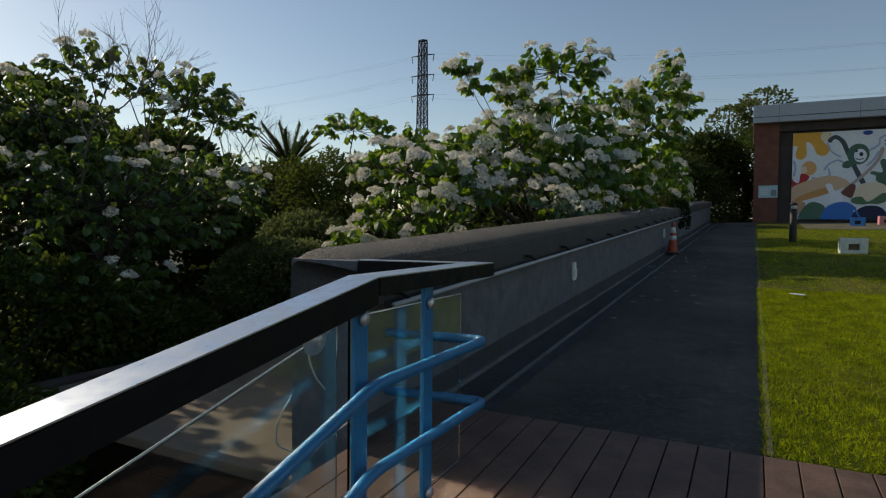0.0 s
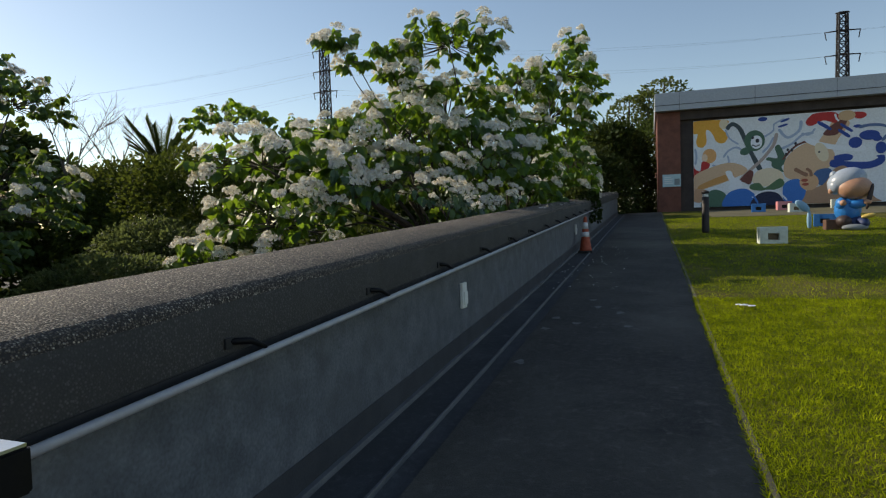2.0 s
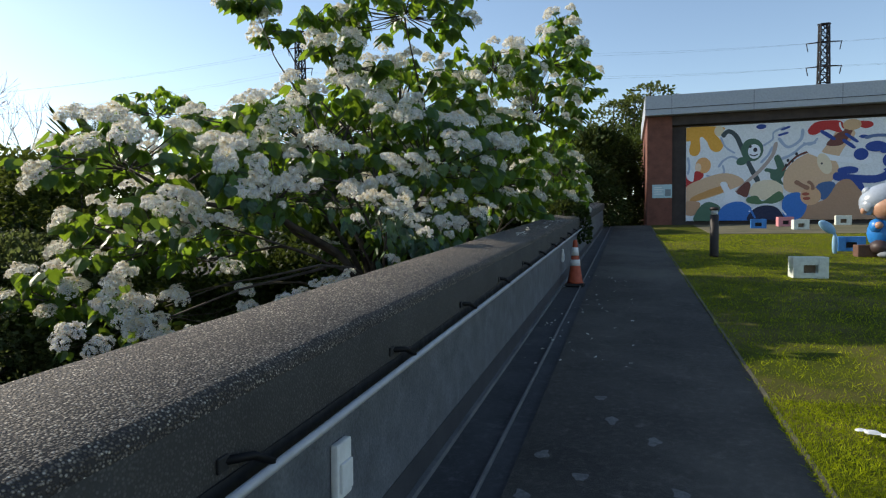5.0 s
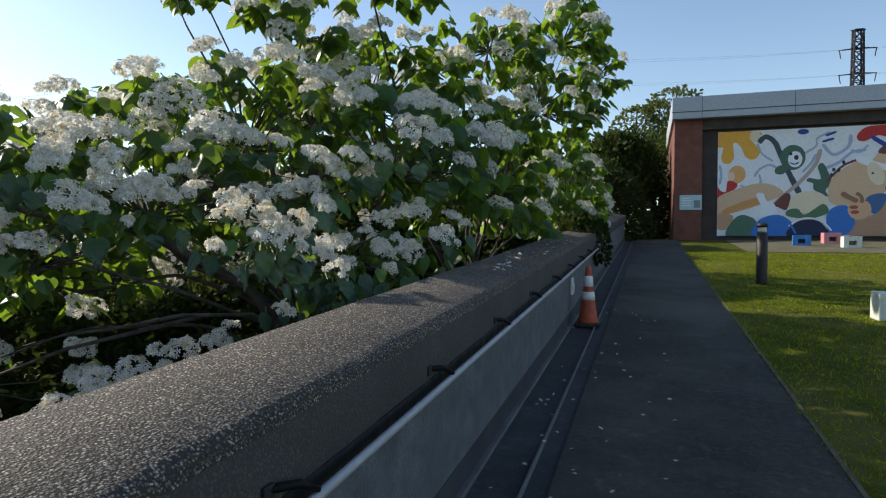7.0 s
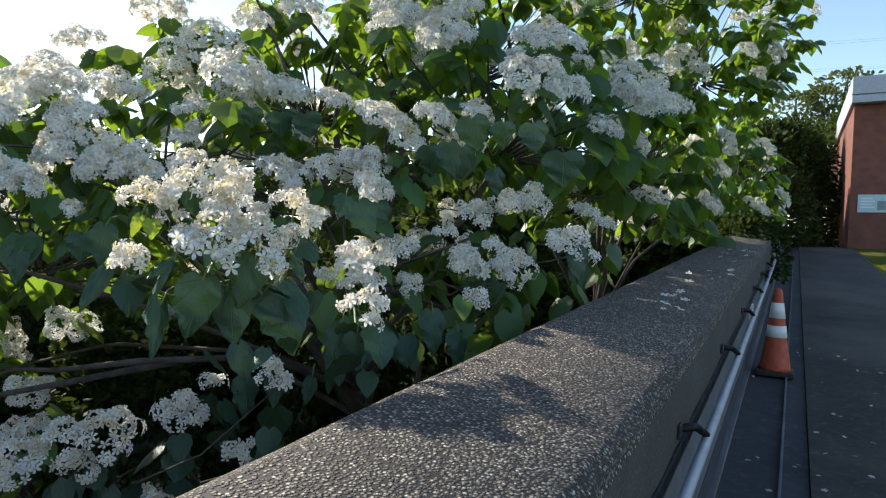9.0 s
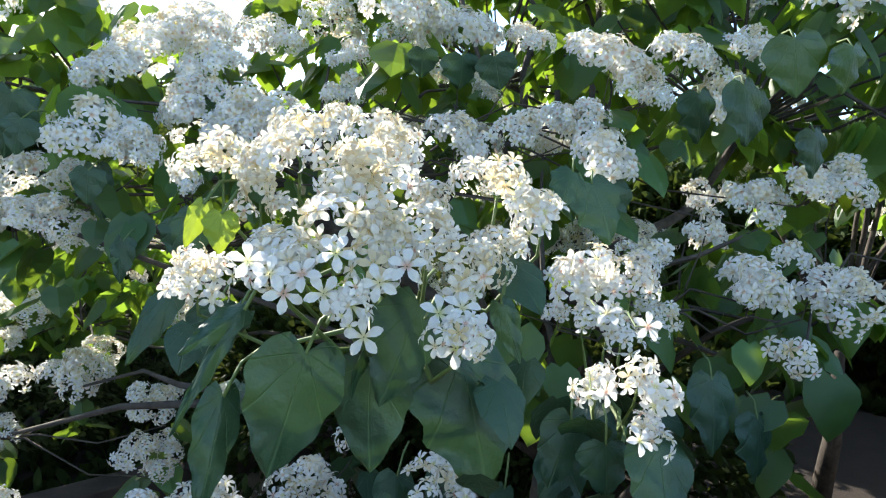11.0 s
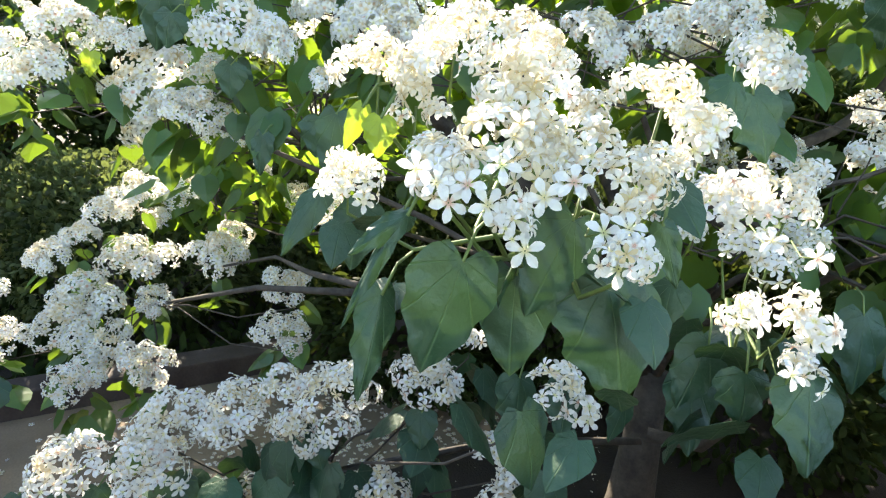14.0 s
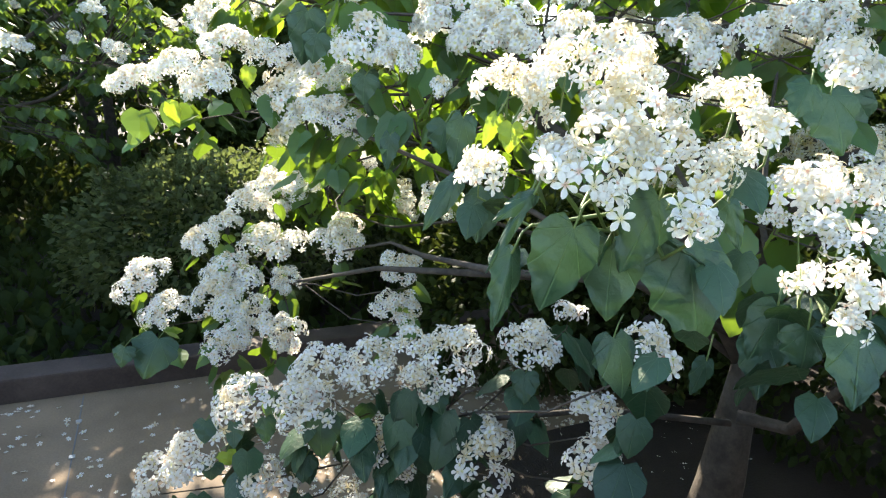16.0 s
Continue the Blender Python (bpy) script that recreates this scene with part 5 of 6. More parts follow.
bush("background_tree", "tall open tree behind the brick building", "tree", (-1.0, 48.0, -0.6), [(-1.8, 48, 8.8, 1.5, 1.5, 1.6), (0.6, 48, 10.2, 1.9, 1.5, 1.2), (-0.4, 48, 9.4, 1.2, 1.2, 1.2), (-3.2, 48, 5.8, 2.0, 1.8, 2.2), (-0.6, 48, 6.8, 1.4, 1.2, 1.0)], 4200, 0.27, OLIVELEAF, 0.2, -0.9)
bush("shrub", "dark shrubs behind the far parapet", "shrub", (-3.6, 26.0, -0.6), [(-3.4, 23.5, 1.6, 1.3, 2.0, 1.6), (-3.6, 27.0, 2.0, 1.4, 2.2, 2.0), (-3.0, 31.5, 2.4, 2.2, 2.0, 2.6), (-2.2, 35.5, 3.2, 2.4, 1.6, 3.6)], 32000, 0.14, BUSHLEAF, 0.06, -0.6, "shrubs")


def bare_tree(base, height, seed):
    """A leafless twiggy tree."""
    rb = random.Random(seed)
    ob = thing("bare_tree", "bare pale twiggy tree", "tree", base, "bare trees")
    v, f = [], []

    def grow(p, d, length, r, depth):
        q = p + d * length * 0.5 + Vector((rb.uniform(-.06, .06), rb.uniform(-.06, .06), 0)) * length
        e = q + (d + Vector((rb.uniform(-.2, .2), rb.uniform(-.2, .2), 0.05))).normalized() * length * 0.5
        tv, tf = tube_data([p, q, e], [r, r * 0.8, r * 0.6], 5 if depth > 2 else 4, False)
        f.extend(tuple(len(v) + k for k in face) for face in tf)
        v.extend(tv)
        if depth:
            for _ in range(3 if depth > 1 else 4):
                nd = (d + Vector((rb.uniform(-.8, .8), rb.uniform(-.8, .8), rb.uniform(-.2, .5)))).normalized()
                grow(q + (e - q) * rb.uniform(0.2, 1.0), nd, length * rb.uniform(0.55, 0.8), r * 0.55, depth - 1)

    grow(Vector(base), Vector((0.05, 0, 1)), height * 0.42, 0.042 if height > 4 else 0.026, 4)
    tagged(solid("branch_spray", mesh_of("branch_spray", v, f, DEADTWIG), ob), "", "", "", "stuff")
    return ob


bare_tree((-9.6, 7.0, 1.6), 3.4, 3)
bare_tree((-9.2, 5.6, 1.8), 3.4, 5)
bare_tree((-14.5, 13.5, 1.5), 4.6, 7)
bare_tree((-16.5, 17.0, 1.5), 4.6, 9)

# palm
palm = thing("palm_tree", "distant feathery palm tree above the shrubs", "tree", (-20.0, 22.3, -0.6))
tube("trunk", [(-20.0, 22.3, -0.6), (-19.9, 22.2, 2.0), (-20.0, 22.3, 4.1)], [0.24, 0.2, 0.17], BARK, palm)
for k in range(48):
    a, lift = 2 * math.pi * k * 0.381966 + 0.13, 0.30 + 1.3 * ((k * 7) % 9) / 8
    d = Vector((math.cos(a), math.sin(a), 0))
    spine = [Vector((-20.0, 22.3, 4.1)) + d * (1.3 * t) + Vector((0, 0, lift * 1.55 * t - 1.2 * t * t * (1.0 if lift < 0.8 else 0.4))) for t in [i / 8 for i in range(9)]]
    v, f = tube_data(spine, [0.03 - 0.003 * i for i in range(9)], 4, False)
    for i in range(1, 9):
        for s in (-1, 1):
            for u in (0.0, 0.2, 0.4, 0.6, 0.8):
                p = spine[i - 1] + (spine[i] - spine[i - 1]) * (u + 0.17)
                side = d.cross(Vector((0, 0, 1))) * s
                tip = p + side * (0.34 - 0.02 * i) + d * 0.20 + Vector((0, 0, -0.12 + 0.26 * lift))
                n = len(v)
                w = d * 0.045 + Vector((0, 0, 0.02))
                v += [p - w, p + w, tip]
                f.append((n, n + 1, n + 2))
    solid("frond", mesh_of("frond", v, f, FARLEAF), palm)

# ---- the boughs that hang over the parapet, cluster by cluster: x, y, z, radius, flatness ----
UPPER_BRANCH = [
    (-4.86, 8.68, 2.02, 0.106, 0.67),
    (-4.71, 8.84, 2.10, 0.103, 0.67),
    (-4.61, 8.95, 2.04, 0.113, 0.75),
    (-4.65, 9.03, 2.19, 0.114, 0.60),
    (-4.63, 9.19, 2.16, 0.094, 0.75),
    (-4.67, 9.21, 1.99, 0.097, 0.62),
    (-4.50, 9.31, 1.94, 0.082, 0.64),
    (-4.24, 9.49, 2.24, 0.149, 0.60),
    (-4.11, 9.57, 2.18, 0.093, 0.89),
    (-4.37, 9.40, 1.95, 0.102, 0.60),
    (-3.95, 9.68, 2.07, 0.050, 1.00),
]
TOP_BRANCH = [
    (-4.33, 9.79, 2.33, 0.080, 0.86),
    (-4.15, 9.94, 2.31, 0.144, 0.62),
    (-3.91, 9.95, 2.25, 0.082, 0.62),
    (-3.81, 10.09, 2.31, 0.080, 0.75),
    (-3.41, 9.97, 2.23, 0.090, 0.82),
    (-3.55, 10.39, 2.29, 0.124, 0.69),
    (-3.38, 10.54, 2.32, 0.082, 0.60),
    (-3.33, 10.70, 2.36, 0.073, 0.75),
    (-2.94, 10.30, 2.21, 0.091, 0.77),
]
HERO = [
    (-2.71, 9.52, 2.06, 0.045, 0.75),
    (-2.85, 9.34, 2.05, 0.043, 0.75),
    (-2.85, 9.55, 2.13, 0.061, 0.75),
    (-2.76, 9.31, 2.00, 0.033, 0.75),
    (-2.63, 9.56, 2.01, 0.038, 0.75),
    (-2.65, 9.40, 2.01, 0.035, 0.75),
    (-2.92, 9.32, 2.09, 0.066, 0.77),
    (-2.89, 9.42, 2.13, 0.077, 0.60),
    (-2.75, 9.43, 2.08, 0.079, 0.65),
    (-2.69, 9.35, 2.01, 0.077, 0.60),
    (-2.63, 9.44, 2.02, 0.076, 0.61),
    (-2.57, 9.47, 1.99, 0.037, 1.00),
    (-2.66, 9.59, 2.08, 0.069, 0.60),
    (-2.64, 9.67, 2.04, 0.052, 1.00),
    (-2.52, 9.39, 1.93, 0.030, 1.00),
    (-3.00, 9.32, 1.93, 0.062, 1.00),
    (-2.68, 9.29, 1.98, 0.042, 0.70),
    (-2.62, 9.33, 1.96, 0.032, 0.88),
]
RIGHT = [
    (-2.76, 10.00, 1.92, 0.090, 0.73),
    (-2.69, 10.05, 1.93, 0.058, 1.10),
    (-2.69, 9.97, 1.85, 0.063, 0.64),
    (-2.57, 9.74, 1.80, 0.039, 0.75),
    (-2.52, 9.77, 1.83, 0.051, 0.73),
    (-2.49, 9.73, 1.76, 0.037, 0.88),
]
LOWER = [
    (-2.83, 9.69, 1.57, 0.067, 1.00),
    (-3.34, 9.74, 1.35, 0.094, 0.91),
    (-3.34, 9.87, 1.42, 0.053, 1.10),
    (-3.35, 9.51, 1.34, 0.098, 0.92),
    (-3.46, 9.40, 1.34, 0.067, 0.75),
    (-3.53, 9.28, 1.26, 0.094, 0.82),
    (-3.61, 9.15, 1.23, 0.104, 0.60),
    (-3.57, 9.10, 1.13, 0.102, 0.83),
    (-3.66, 8.94, 1.13, 0.102, 0.67),
    (-3.41, 9.40, 1.24, 0.067, 1.00),
    (-3.50, 9.41, 0.99, 0.099, 0.82),
    (-3.80, 8.79, 0.88, 0.101, 0.64),
    (-3.86, 8.68, 0.78, 0.084, 0.78),
    (-3.29, 9.60, 1.04, 0.111, 1.00),
    (-3.63, 8.98, 0.82, 0.107, 0.67),
    (-3.14, 9.86, 1.19, 0.082, 0.80),
    (-3.08, 9.81, 1.08, 0.088, 1.00),
    (-3.54, 9.24, 0.79, 0.064, 0.86),
]
LEFT_BRANCH = [
    (-5.56, 9.35, 1.45, 0.134, 0.62),
    (-5.56, 9.22, 1.35, 0.116, 0.60),
    (-5.44, 8.93, 1.16, 0.110, 1.00),
    (-5.45, 9.08, 1.24, 0.096, 0.83),
    (-5.39, 9.31, 1.15, 0.164, 0.70),
    (-5.22, 9.67, 1.19, 0.147, 0.89),
    (-5.49, 8.64, 0.96, 0.141, 0.78),
    (-5.18, 9.05, 1.03, 0.151, 0.60),
    (-5.06, 8.99, 0.97, 0.146, 0.60),
    (-5.24, 8.74, 0.85, 0.120, 0.60),
    (-4.91, 9.14, 0.90, 0.115, 0.62),
    (-4.78, 9.00, 0.82, 0.109, 0.75),
    (-4.66, 9.23, 0.87, 0.109, 0.75),
    (-4.43, 9.77, 1.24, 0.106, 0.88),
    (-4.39, 9.71, 1.07, 0.105, 0.88),
    (-5.13, 9.33, 0.99, 0.093, 0.83),
]
HIGH = [
    (-4.61, 9.71, 2.59, 0.117, 0.64),
    (-4.55, 9.62, 2.48, 0.123, 0.60),
    (-4.35, 9.89, 2.53, 0.113, 0.73),
    (-4.30, 9.81, 2.39, 0.109, 0.64),
    (-4.04, 9.90, 2.33, 0.122, 0.60),
    (-4.33, 10.50, 2.67, 0.097, 0.62),
    (-4.18, 10.41, 2.49, 0.102, 0.60),
    (-3.93, 10.77, 2.78, 0.172, 0.60),
    (-3.74, 10.94, 2.76, 0.102, 0.67),
    (-3.23, 10.79, 2.58, 0.137, 0.60),
    (-3.08, 11.03, 2.63, 0.112, 0.60),
    (-3.12, 10.82, 2.49, 0.098, 0.60),
    (-2.93, 11.18, 2.67, 0.093, 0.70),
    (-2.77, 10.90, 2.13, 0.081, 0.60),
    (-2.67, 11.03, 2.19, 0.073, 0.60),
    (-3.26, 10.70, 2.37, 0.100, 0.73),
]
SIDE = [
    (-2.29, 10.90, 1.99, 0.120, 0.60),
    (-2.63, 11.23, 2.19, 0.122, 0.67),
    (-2.83, 11.17, 2.14, 0.085, 0.75),
    (-2.42, 11.48, 2.16, 0.084, 0.62),
    (-2.28, 11.40, 2.09, 0.059, 0.83),
    (-2.63, 10.55, 1.91, 0.086, 0.82),
    (-2.47, 10.70, 1.89, 0.095, 0.92),
    (-2.49, 10.42, 1.77, 0.049, 1.10),
]
HERO_LEAVES = [
    (-2.673, 9.308, 1.883, -2.676, 9.271, 1.747, 0.111),
    (-2.656, 9.534, 1.847, -2.589, 9.549, 1.679, 0.157),
    (-2.717, 9.430, 1.841, -2.698, 9.420, 1.706, 0.111),
    (-2.651, 9.449, 1.928, -2.658, 9.404, 1.807, 0.097),
    (-2.756, 9.255, 1.822, -2.719, 9.218, 1.707, 0.052),
    (-3.109, 9.322, 1.880, -3.118, 9.253, 1.773, 0.057),
    (-2.715, 9.248, 1.924, -2.688, 9.169, 1.826, 0.020),
    (-2.711, 9.255, 1.929, -2.699, 9.187, 1.899, 0.032),
    (-2.640, 9.786, 1.714, -2.642, 9.741, 1.609, 0.086),
    (-2.653, 9.780, 1.657, -2.602, 9.738, 1.552, 0.087),
    (-2.564, 9.767, 1.703, -2.541, 9.751, 1.633, 0.094),
    (-2.481, 9.763, 1.733, -2.431, 9.722, 1.629, 0.116),
]
MORE_LEAVES = [
    (-2.826, 10.088, 2.110, -2.772, 10.118, 1.993, 0.155),
    (-2.833, 10.023, 2.130, -2.816, 9.974, 2.064, 0.082),
    (-2.559, 9.493, 1.941, -2.535, 9.507, 1.874, 0.034),
    (-2.871, 9.739, 1.555, -2.817, 9.689, 1.464, 0.077),
    (-2.965, 9.703, 1.519, -2.921, 9.677, 1.411, 0.093),
    (-3.306, 9.707, 1.258, -3.270, 9.684, 1.177, 0.090),
    (-3.073, 9.381, 1.861, -3.060, 9.356, 1.752, 0.092),
    (-4.393, 9.299, 2.306, -4.409, 9.270, 2.108, 0.154),
    (-4.244, 9.493, 2.093, -4.234, 9.507, 1.925, 0.095),
    (-3.538, 9.277, 0.975, -3.435, 9.246, 0.910, 0.106),
    (-3.489, 9.355, 0.947, -3.390, 9.285, 0.872, 0.088),
    (-3.306, 9.519, 0.989, -3.241, 9.435, 0.941, 0.100),
]
YOUNG_LEAVES = [
    (-2.878, 9.277, 2.034, -2.875, 9.253, 1.981, 0.030),
    (-2.838, 9.283, 2.024, -2.827, 9.275, 1.978, 0.045),
    (-4.560, 8.802, 1.930, -4.549, 8.826, 1.840, 0.080),
    (-4.591, 9.105, 2.084, -4.590, 9.091, 2.003, 0.070),
    (-3.704, 8.887, 0.917, -3.679, 8.891, 0.882, 0.065),
    (-4.564, 9.378, 1.723, -4.558, 9.365, 1.662, 0.071),
]
LOW_LEAVES = [
    (-4.806, 8.704, 0.846, -4.733, 8.624, 0.693, 0.218),
    (-4.794, 8.564, 0.828, -4.757, 8.537, 0.752, 0.109),
    (-3.661, 8.910, 1.039, -3.623, 8.896, 0.978, 0.079),
    (-3.720, 8.834, 1.030, -3.686, 8.821, 0.974, 0.081),
    (-3.611, 8.995, 1.071, -3.572, 8.987, 1.009, 0.069),
    (-3.635, 9.025, 1.119, -3.615, 9.038, 1.089, 0.060),
    (-3.774, 8.848, 0.838, -3.746, 8.836, 0.797, 0.097),
    (-3.562, 9.104, 0.939, -3.522, 9.086, 0.880, 0.079),
    (-3.295, 9.428, 2.000, -3.293, 9.406, 1.875, 0.079),
    (-4.016, 9.510, 1.883, -4.008, 9.490, 1.761, 0.078),
    (-3.374, 9.441, 1.213, -3.332, 9.445, 1.152, 0.079),
    (-2.808, 9.840, 1.514, -2.799, 9.804, 1.439, 0.053),
]
BACK_LEAVES = [
    (-2.677, 10.476, 2.372, -2.651, 10.508, 2.238, 0.169),
    (-2.808, 10.536, 2.371, -2.794, 10.562, 2.250, 0.135),
    (-2.580, 10.482, 2.467, -2.566, 10.515, 2.343, 0.155),
    (-2.908, 10.298, 2.120, -2.889, 10.310, 2.001, 0.145),
    (-3.669, 10.517, 2.574, -3.681, 10.539, 2.463, 0.174),
    (-3.583, 10.596, 2.578, -3.578, 10.632, 2.468, 0.155),
    (-3.763, 10.414, 2.586, -3.782, 10.425, 2.494, 0.116),
    (-3.576, 9.516, 1.968, -3.572, 9.504, 1.876, 0.106),
    (-4.121, 9.443, 2.082, -4.122, 9.436, 1.982, 0.106),
    (-4.243, 9.299, 2.218, -4.253, 9.273, 2.118, 0.130),
]
SIDE_LEAVES = [
    (-2.715, 10.655, 2.381, -2.711, 10.676, 2.251, 0.184),
    (-2.581, 10.717, 2.286, -2.561, 10.733, 2.174, 0.117),
    (-2.228, 10.580, 2.327, -2.230, 10.596, 2.198, 0.180),
    (-2.378, 10.634, 2.457, -2.360, 10.659, 2.346, 0.190),
    (-2.492, 10.605, 2.462, -2.489, 10.627, 2.363, 0.174),
    (-2.249, 10.848, 1.956, -2.229, 10.838, 1.819, 0.103),
    (-2.601, 10.254, 1.712, -2.562, 10.224, 1.565, 0.106),
    (-2.524, 10.318, 1.635, -2.489, 10.288, 1.516, 0.109),
    (-2.680, 10.190, 1.623, -2.644, 10.167, 1.516, 0.119),
    (-2.743, 10.040, 1.639, -2.724, 10.002, 1.524, 0.099),
]
LOOSE_FLOWERS = [
    (-2.680, 9.242, 1.985),
    (-2.667, 9.259, 1.973),
    (-2.647, 9.284, 1.974),
    (-2.629, 9.311, 1.997),
    (-2.631, 9.300, 1.956),
    (-2.656, 9.269, 1.954),
    (-2.611, 9.320, 1.945),
    (-2.597, 9.327, 1.915),
    (-2.578, 9.363, 1.988),
    (-2.548, 9.383, 1.943),
    (-2.531, 9.399, 1.950),
    (-2.517, 9.406, 1.928),
    (-2.529, 9.391, 1.910),
    (-2.595, 9.342, 1.970),
    (-2.519, 9.674, 1.816),
    (-2.471, 9.684, 1.762),
    (-2.535, 9.688, 1.918),
    (-2.488, 9.713, 1.906),
]

MID_RIGHT = [
    (-2.67, 10.67, 1.89, 0.091, 0.85),
    (-2.85, 10.77, 2.03, 0.064, 0.88),
    (-2.56, 10.74, 1.86, 0.055, 1.00),
    (-2.86, 10.43, 1.96, 0.077, 0.64),
    (-2.95, 10.27, 1.90, 0.081, 0.75),
    (-2.80, 10.39, 1.81, 0.060, 0.89),
    (-2.95, 10.19, 1.80, 0.040, 0.83),
    (-2.64, 10.83, 1.98, 0.052, 0.86),
    (-3.00, 11.03, 2.13, 0.074, 0.62),
    (-3.06, 10.18, 1.83, 0.049, 0.86),
]


def heart_leaf(n=10, m=5, fold=0.14, sag=0.22, wave=0.02):
    """A heart-shaped leaf one unit long, two units of half width one, finely divided."""
    verts, faces, uv = [], [], []
    for i in range(n + 1):
        t = i / n
        w = 0.54 * abs(math.sin(math.pi * min(1.0, t * 0.985 + 0.015) ** 0.62)) ** 0.7 * (1 - 0.32 * t)
        for j in range(-m, m + 1):
            s = j / m
            x = s * w * (1 + wave * 1.6 * math.sin(t * 23 + (2.0 if s > 0 else 0.0)) * abs(s))
            notch = -0.14 * (1 - t) ** 3 * (abs(s) ** 0.8)
            y = t * 1.02 + notch
            z = -fold * abs(x) - sag * t * t + wave * math.sin(t * 15 + s * 3) * abs(s) + wave * 0.5 * math.sin(t * 29 - abs(s) * 11) * abs(s) ** 1.5
            verts.append((x, y, z))
            uv.append((x, y + 0.02))
    k = 2 * m + 1
    for i in range(n):
        for j in range(2 * m):
            a = i * k + j
            faces.append((a, a + 1, a + k + 1, a + k))
    return verts, faces, uv


LEAF_BANK = []
for fold, sag, wave in ((0.14, 0.16, 0.034), (0.22, 0.20, 0.044), (0.09, 0.10, 0.028)):
    v, f, uv = heart_leaf(20, 6, fold, sag, wave)
    LEAF_BANK.append((mesh_of("large_leaf", v, f, BIGLEAF, True, uv), mesh_of("young_leaf", v, f, YOUNGLEAF, True, uv)))
FACING = Vector((0.80, -0.50, 0.42))


def hang(row, k, young=False):
    a, b, w = Vector(row[:3]), Vector(row[3:6]), row[6]
    y = b - a
    length = y.length
    y.normalize()
    x = y.cross(FACING + Vector((0.25 * math.sin(k * 2.1), 0.25 * math.cos(k * 1.7), 0.2 * math.sin(k)))).normalized()
    z = x.cross(y)
    leaf = new("young_leaf" if young else "large_leaf", LEAF_BANK[k % 3][1 if young else 0])
    rot = Matrix((x, y, z)).transposed().to_4x4()
    leaf.matrix_world = Matrix.Translation(a) @ rot @ Matrix.Diagonal((w, length, length, 1))
    adopt(leaf, main_tree)
    tube("leaf_stalk", [a, a + Vector((-0.02, 0.03, 0.03)), a + Vector((-0.05, 0.07, 0.035))], 0.0022, STALK, main_tree, "", 5)


for bank, is_young in ((HERO_LEAVES, False), (MORE_LEAVES, False), (LOW_LEAVES, False), (BACK_LEAVES, False), (SIDE_LEAVES, False), (YOUNG_LEAVES, True)):
    for k, row in enumerate(bank):
        hang(row, k, is_young)

NEAR = {}
for key, flower, count, lumps, size in (("s", FLOWER_HI, 24, 3, 0.31), ("m", FLOWER_HI, 48, 5, 0.22), ("l", FLOWER_HI, 86, 7, 0.165), ("S", FLOWER_MID, 40, 3, 0.26), ("M", FLOWER_MID, 84, 5, 0.19), ("L", FLOWER_MID, 150, 7, 0.142)):
    NEAR[key] = [cluster_mesh("panicle_" + {"s": "small", "m": "medium", "l": "large"}[key.lower()], flower, count, lumps, size) for _ in range(4)]

CREAMY = {key: [cluster_mesh("panicle_cream", FLOWER_HI, count, lumps, size, 0.55) for _ in range(4)] for key, count, lumps, size in (("s", 31, 3, 0.27), ("m", 64, 5, 0.19), ("l", 106, 7, 0.148))}


def bough(rows, fine, root, leaves=5, leaf=0.11, face=0.55, stem=0.008, grow=1.12, green=True, skin=None):
    """Panicles at their places on a bough that springs from root, each on its twig above a whorl of leaves."""
    cen = sum((Vector(r[:3]) for r in rows), Vector()) / len(rows) + Vector((-0.10, 0.15, -0.16))
    root = Vector(root)
    tube("limb", [root, root + (cen - root) * 0.5 + Vector((0, 0, 0.06)), cen], [stem * 2.0, stem * 1.5, stem], BARK, main_tree, "", 7)
    tips, outs = [], []
    for k, (x, y, z, r, flat) in enumerate(rows):
        p = Vector((x, y, z))
        key = ("s" if r < 0.058 else "m" if r < 0.092 else "l")
        bank = NEAR[key if fine else key.upper()] if fine != "hero" or k > 12 else CREAMY[key]
        out = (p - cen)
        up = Vector((0, 0, 1)) + FACING * face + out.normalized() * 0.35
        pan = new("flower_panicle", bank[(k * 5 + int(x * 100)) % 4])
        s = r * grow
        pan.matrix_world = Matrix.Translation(p - Vector((0, 0, 0.15 * s))) @ up.to_track_quat("Z", "Y").to_matrix().to_4x4() @ Matrix.Diagonal((s, s, s * (0.7 + 0.35 * flat), 1)) @ Matrix.Rotation(k * 1.9, 4, "Z")
        adopt(pan, main_tree)
        foot = p - Vector((0, 0, 0.9 * s)) - FACING * 0.25 * s
        tube("twig", [cen, cen + (foot - cen) * 0.3 + Vector((0.02, 0.03, -0.05)) * math.sin(k * 1.7), cen + (foot - cen) * 0.65 - Vector((0, 0, 0.05)), foot, p - Vector((0, 0, 0.2 * s))], [stem * 0.55, stem * 0.5, stem * 0.42, stem * 0.28, 0.002], STALK if fine and green else BARK, main_tree, "", 5)
        tips.append(tuple(foot + Vector((0, 0, (-0.15 if fine else 0.2) * s))))
        outs.append((0.0, 0.0, 1.0))
    tips, outs = np.array(tips), np.array(outs)
    st_, ro_, si_ = whorl_leaves(tips, outs, leaves, leaf, 1.3)
    if fine:
        hv, hf, huv = heart_leaf(6, 2, 0.16, 0.2, 0.02)
        hv = np.array(hv) * np.array([0.95, 1.0, 1.0])
        me = scatter("whorl_leaves", hv, hf, st_, ro_, si_ * 1.05, skin or BIGLEAF, True, np.tile(np.array(huv), (len(st_), 1)))
    else:
        me = scatter("whorl_leaves", LEAF_V, LEAF_F, st_, ro_, si_, NEARLEAF, False)
    tagged(solid("whorl", me, main_tree), "", "", "", "stuff")


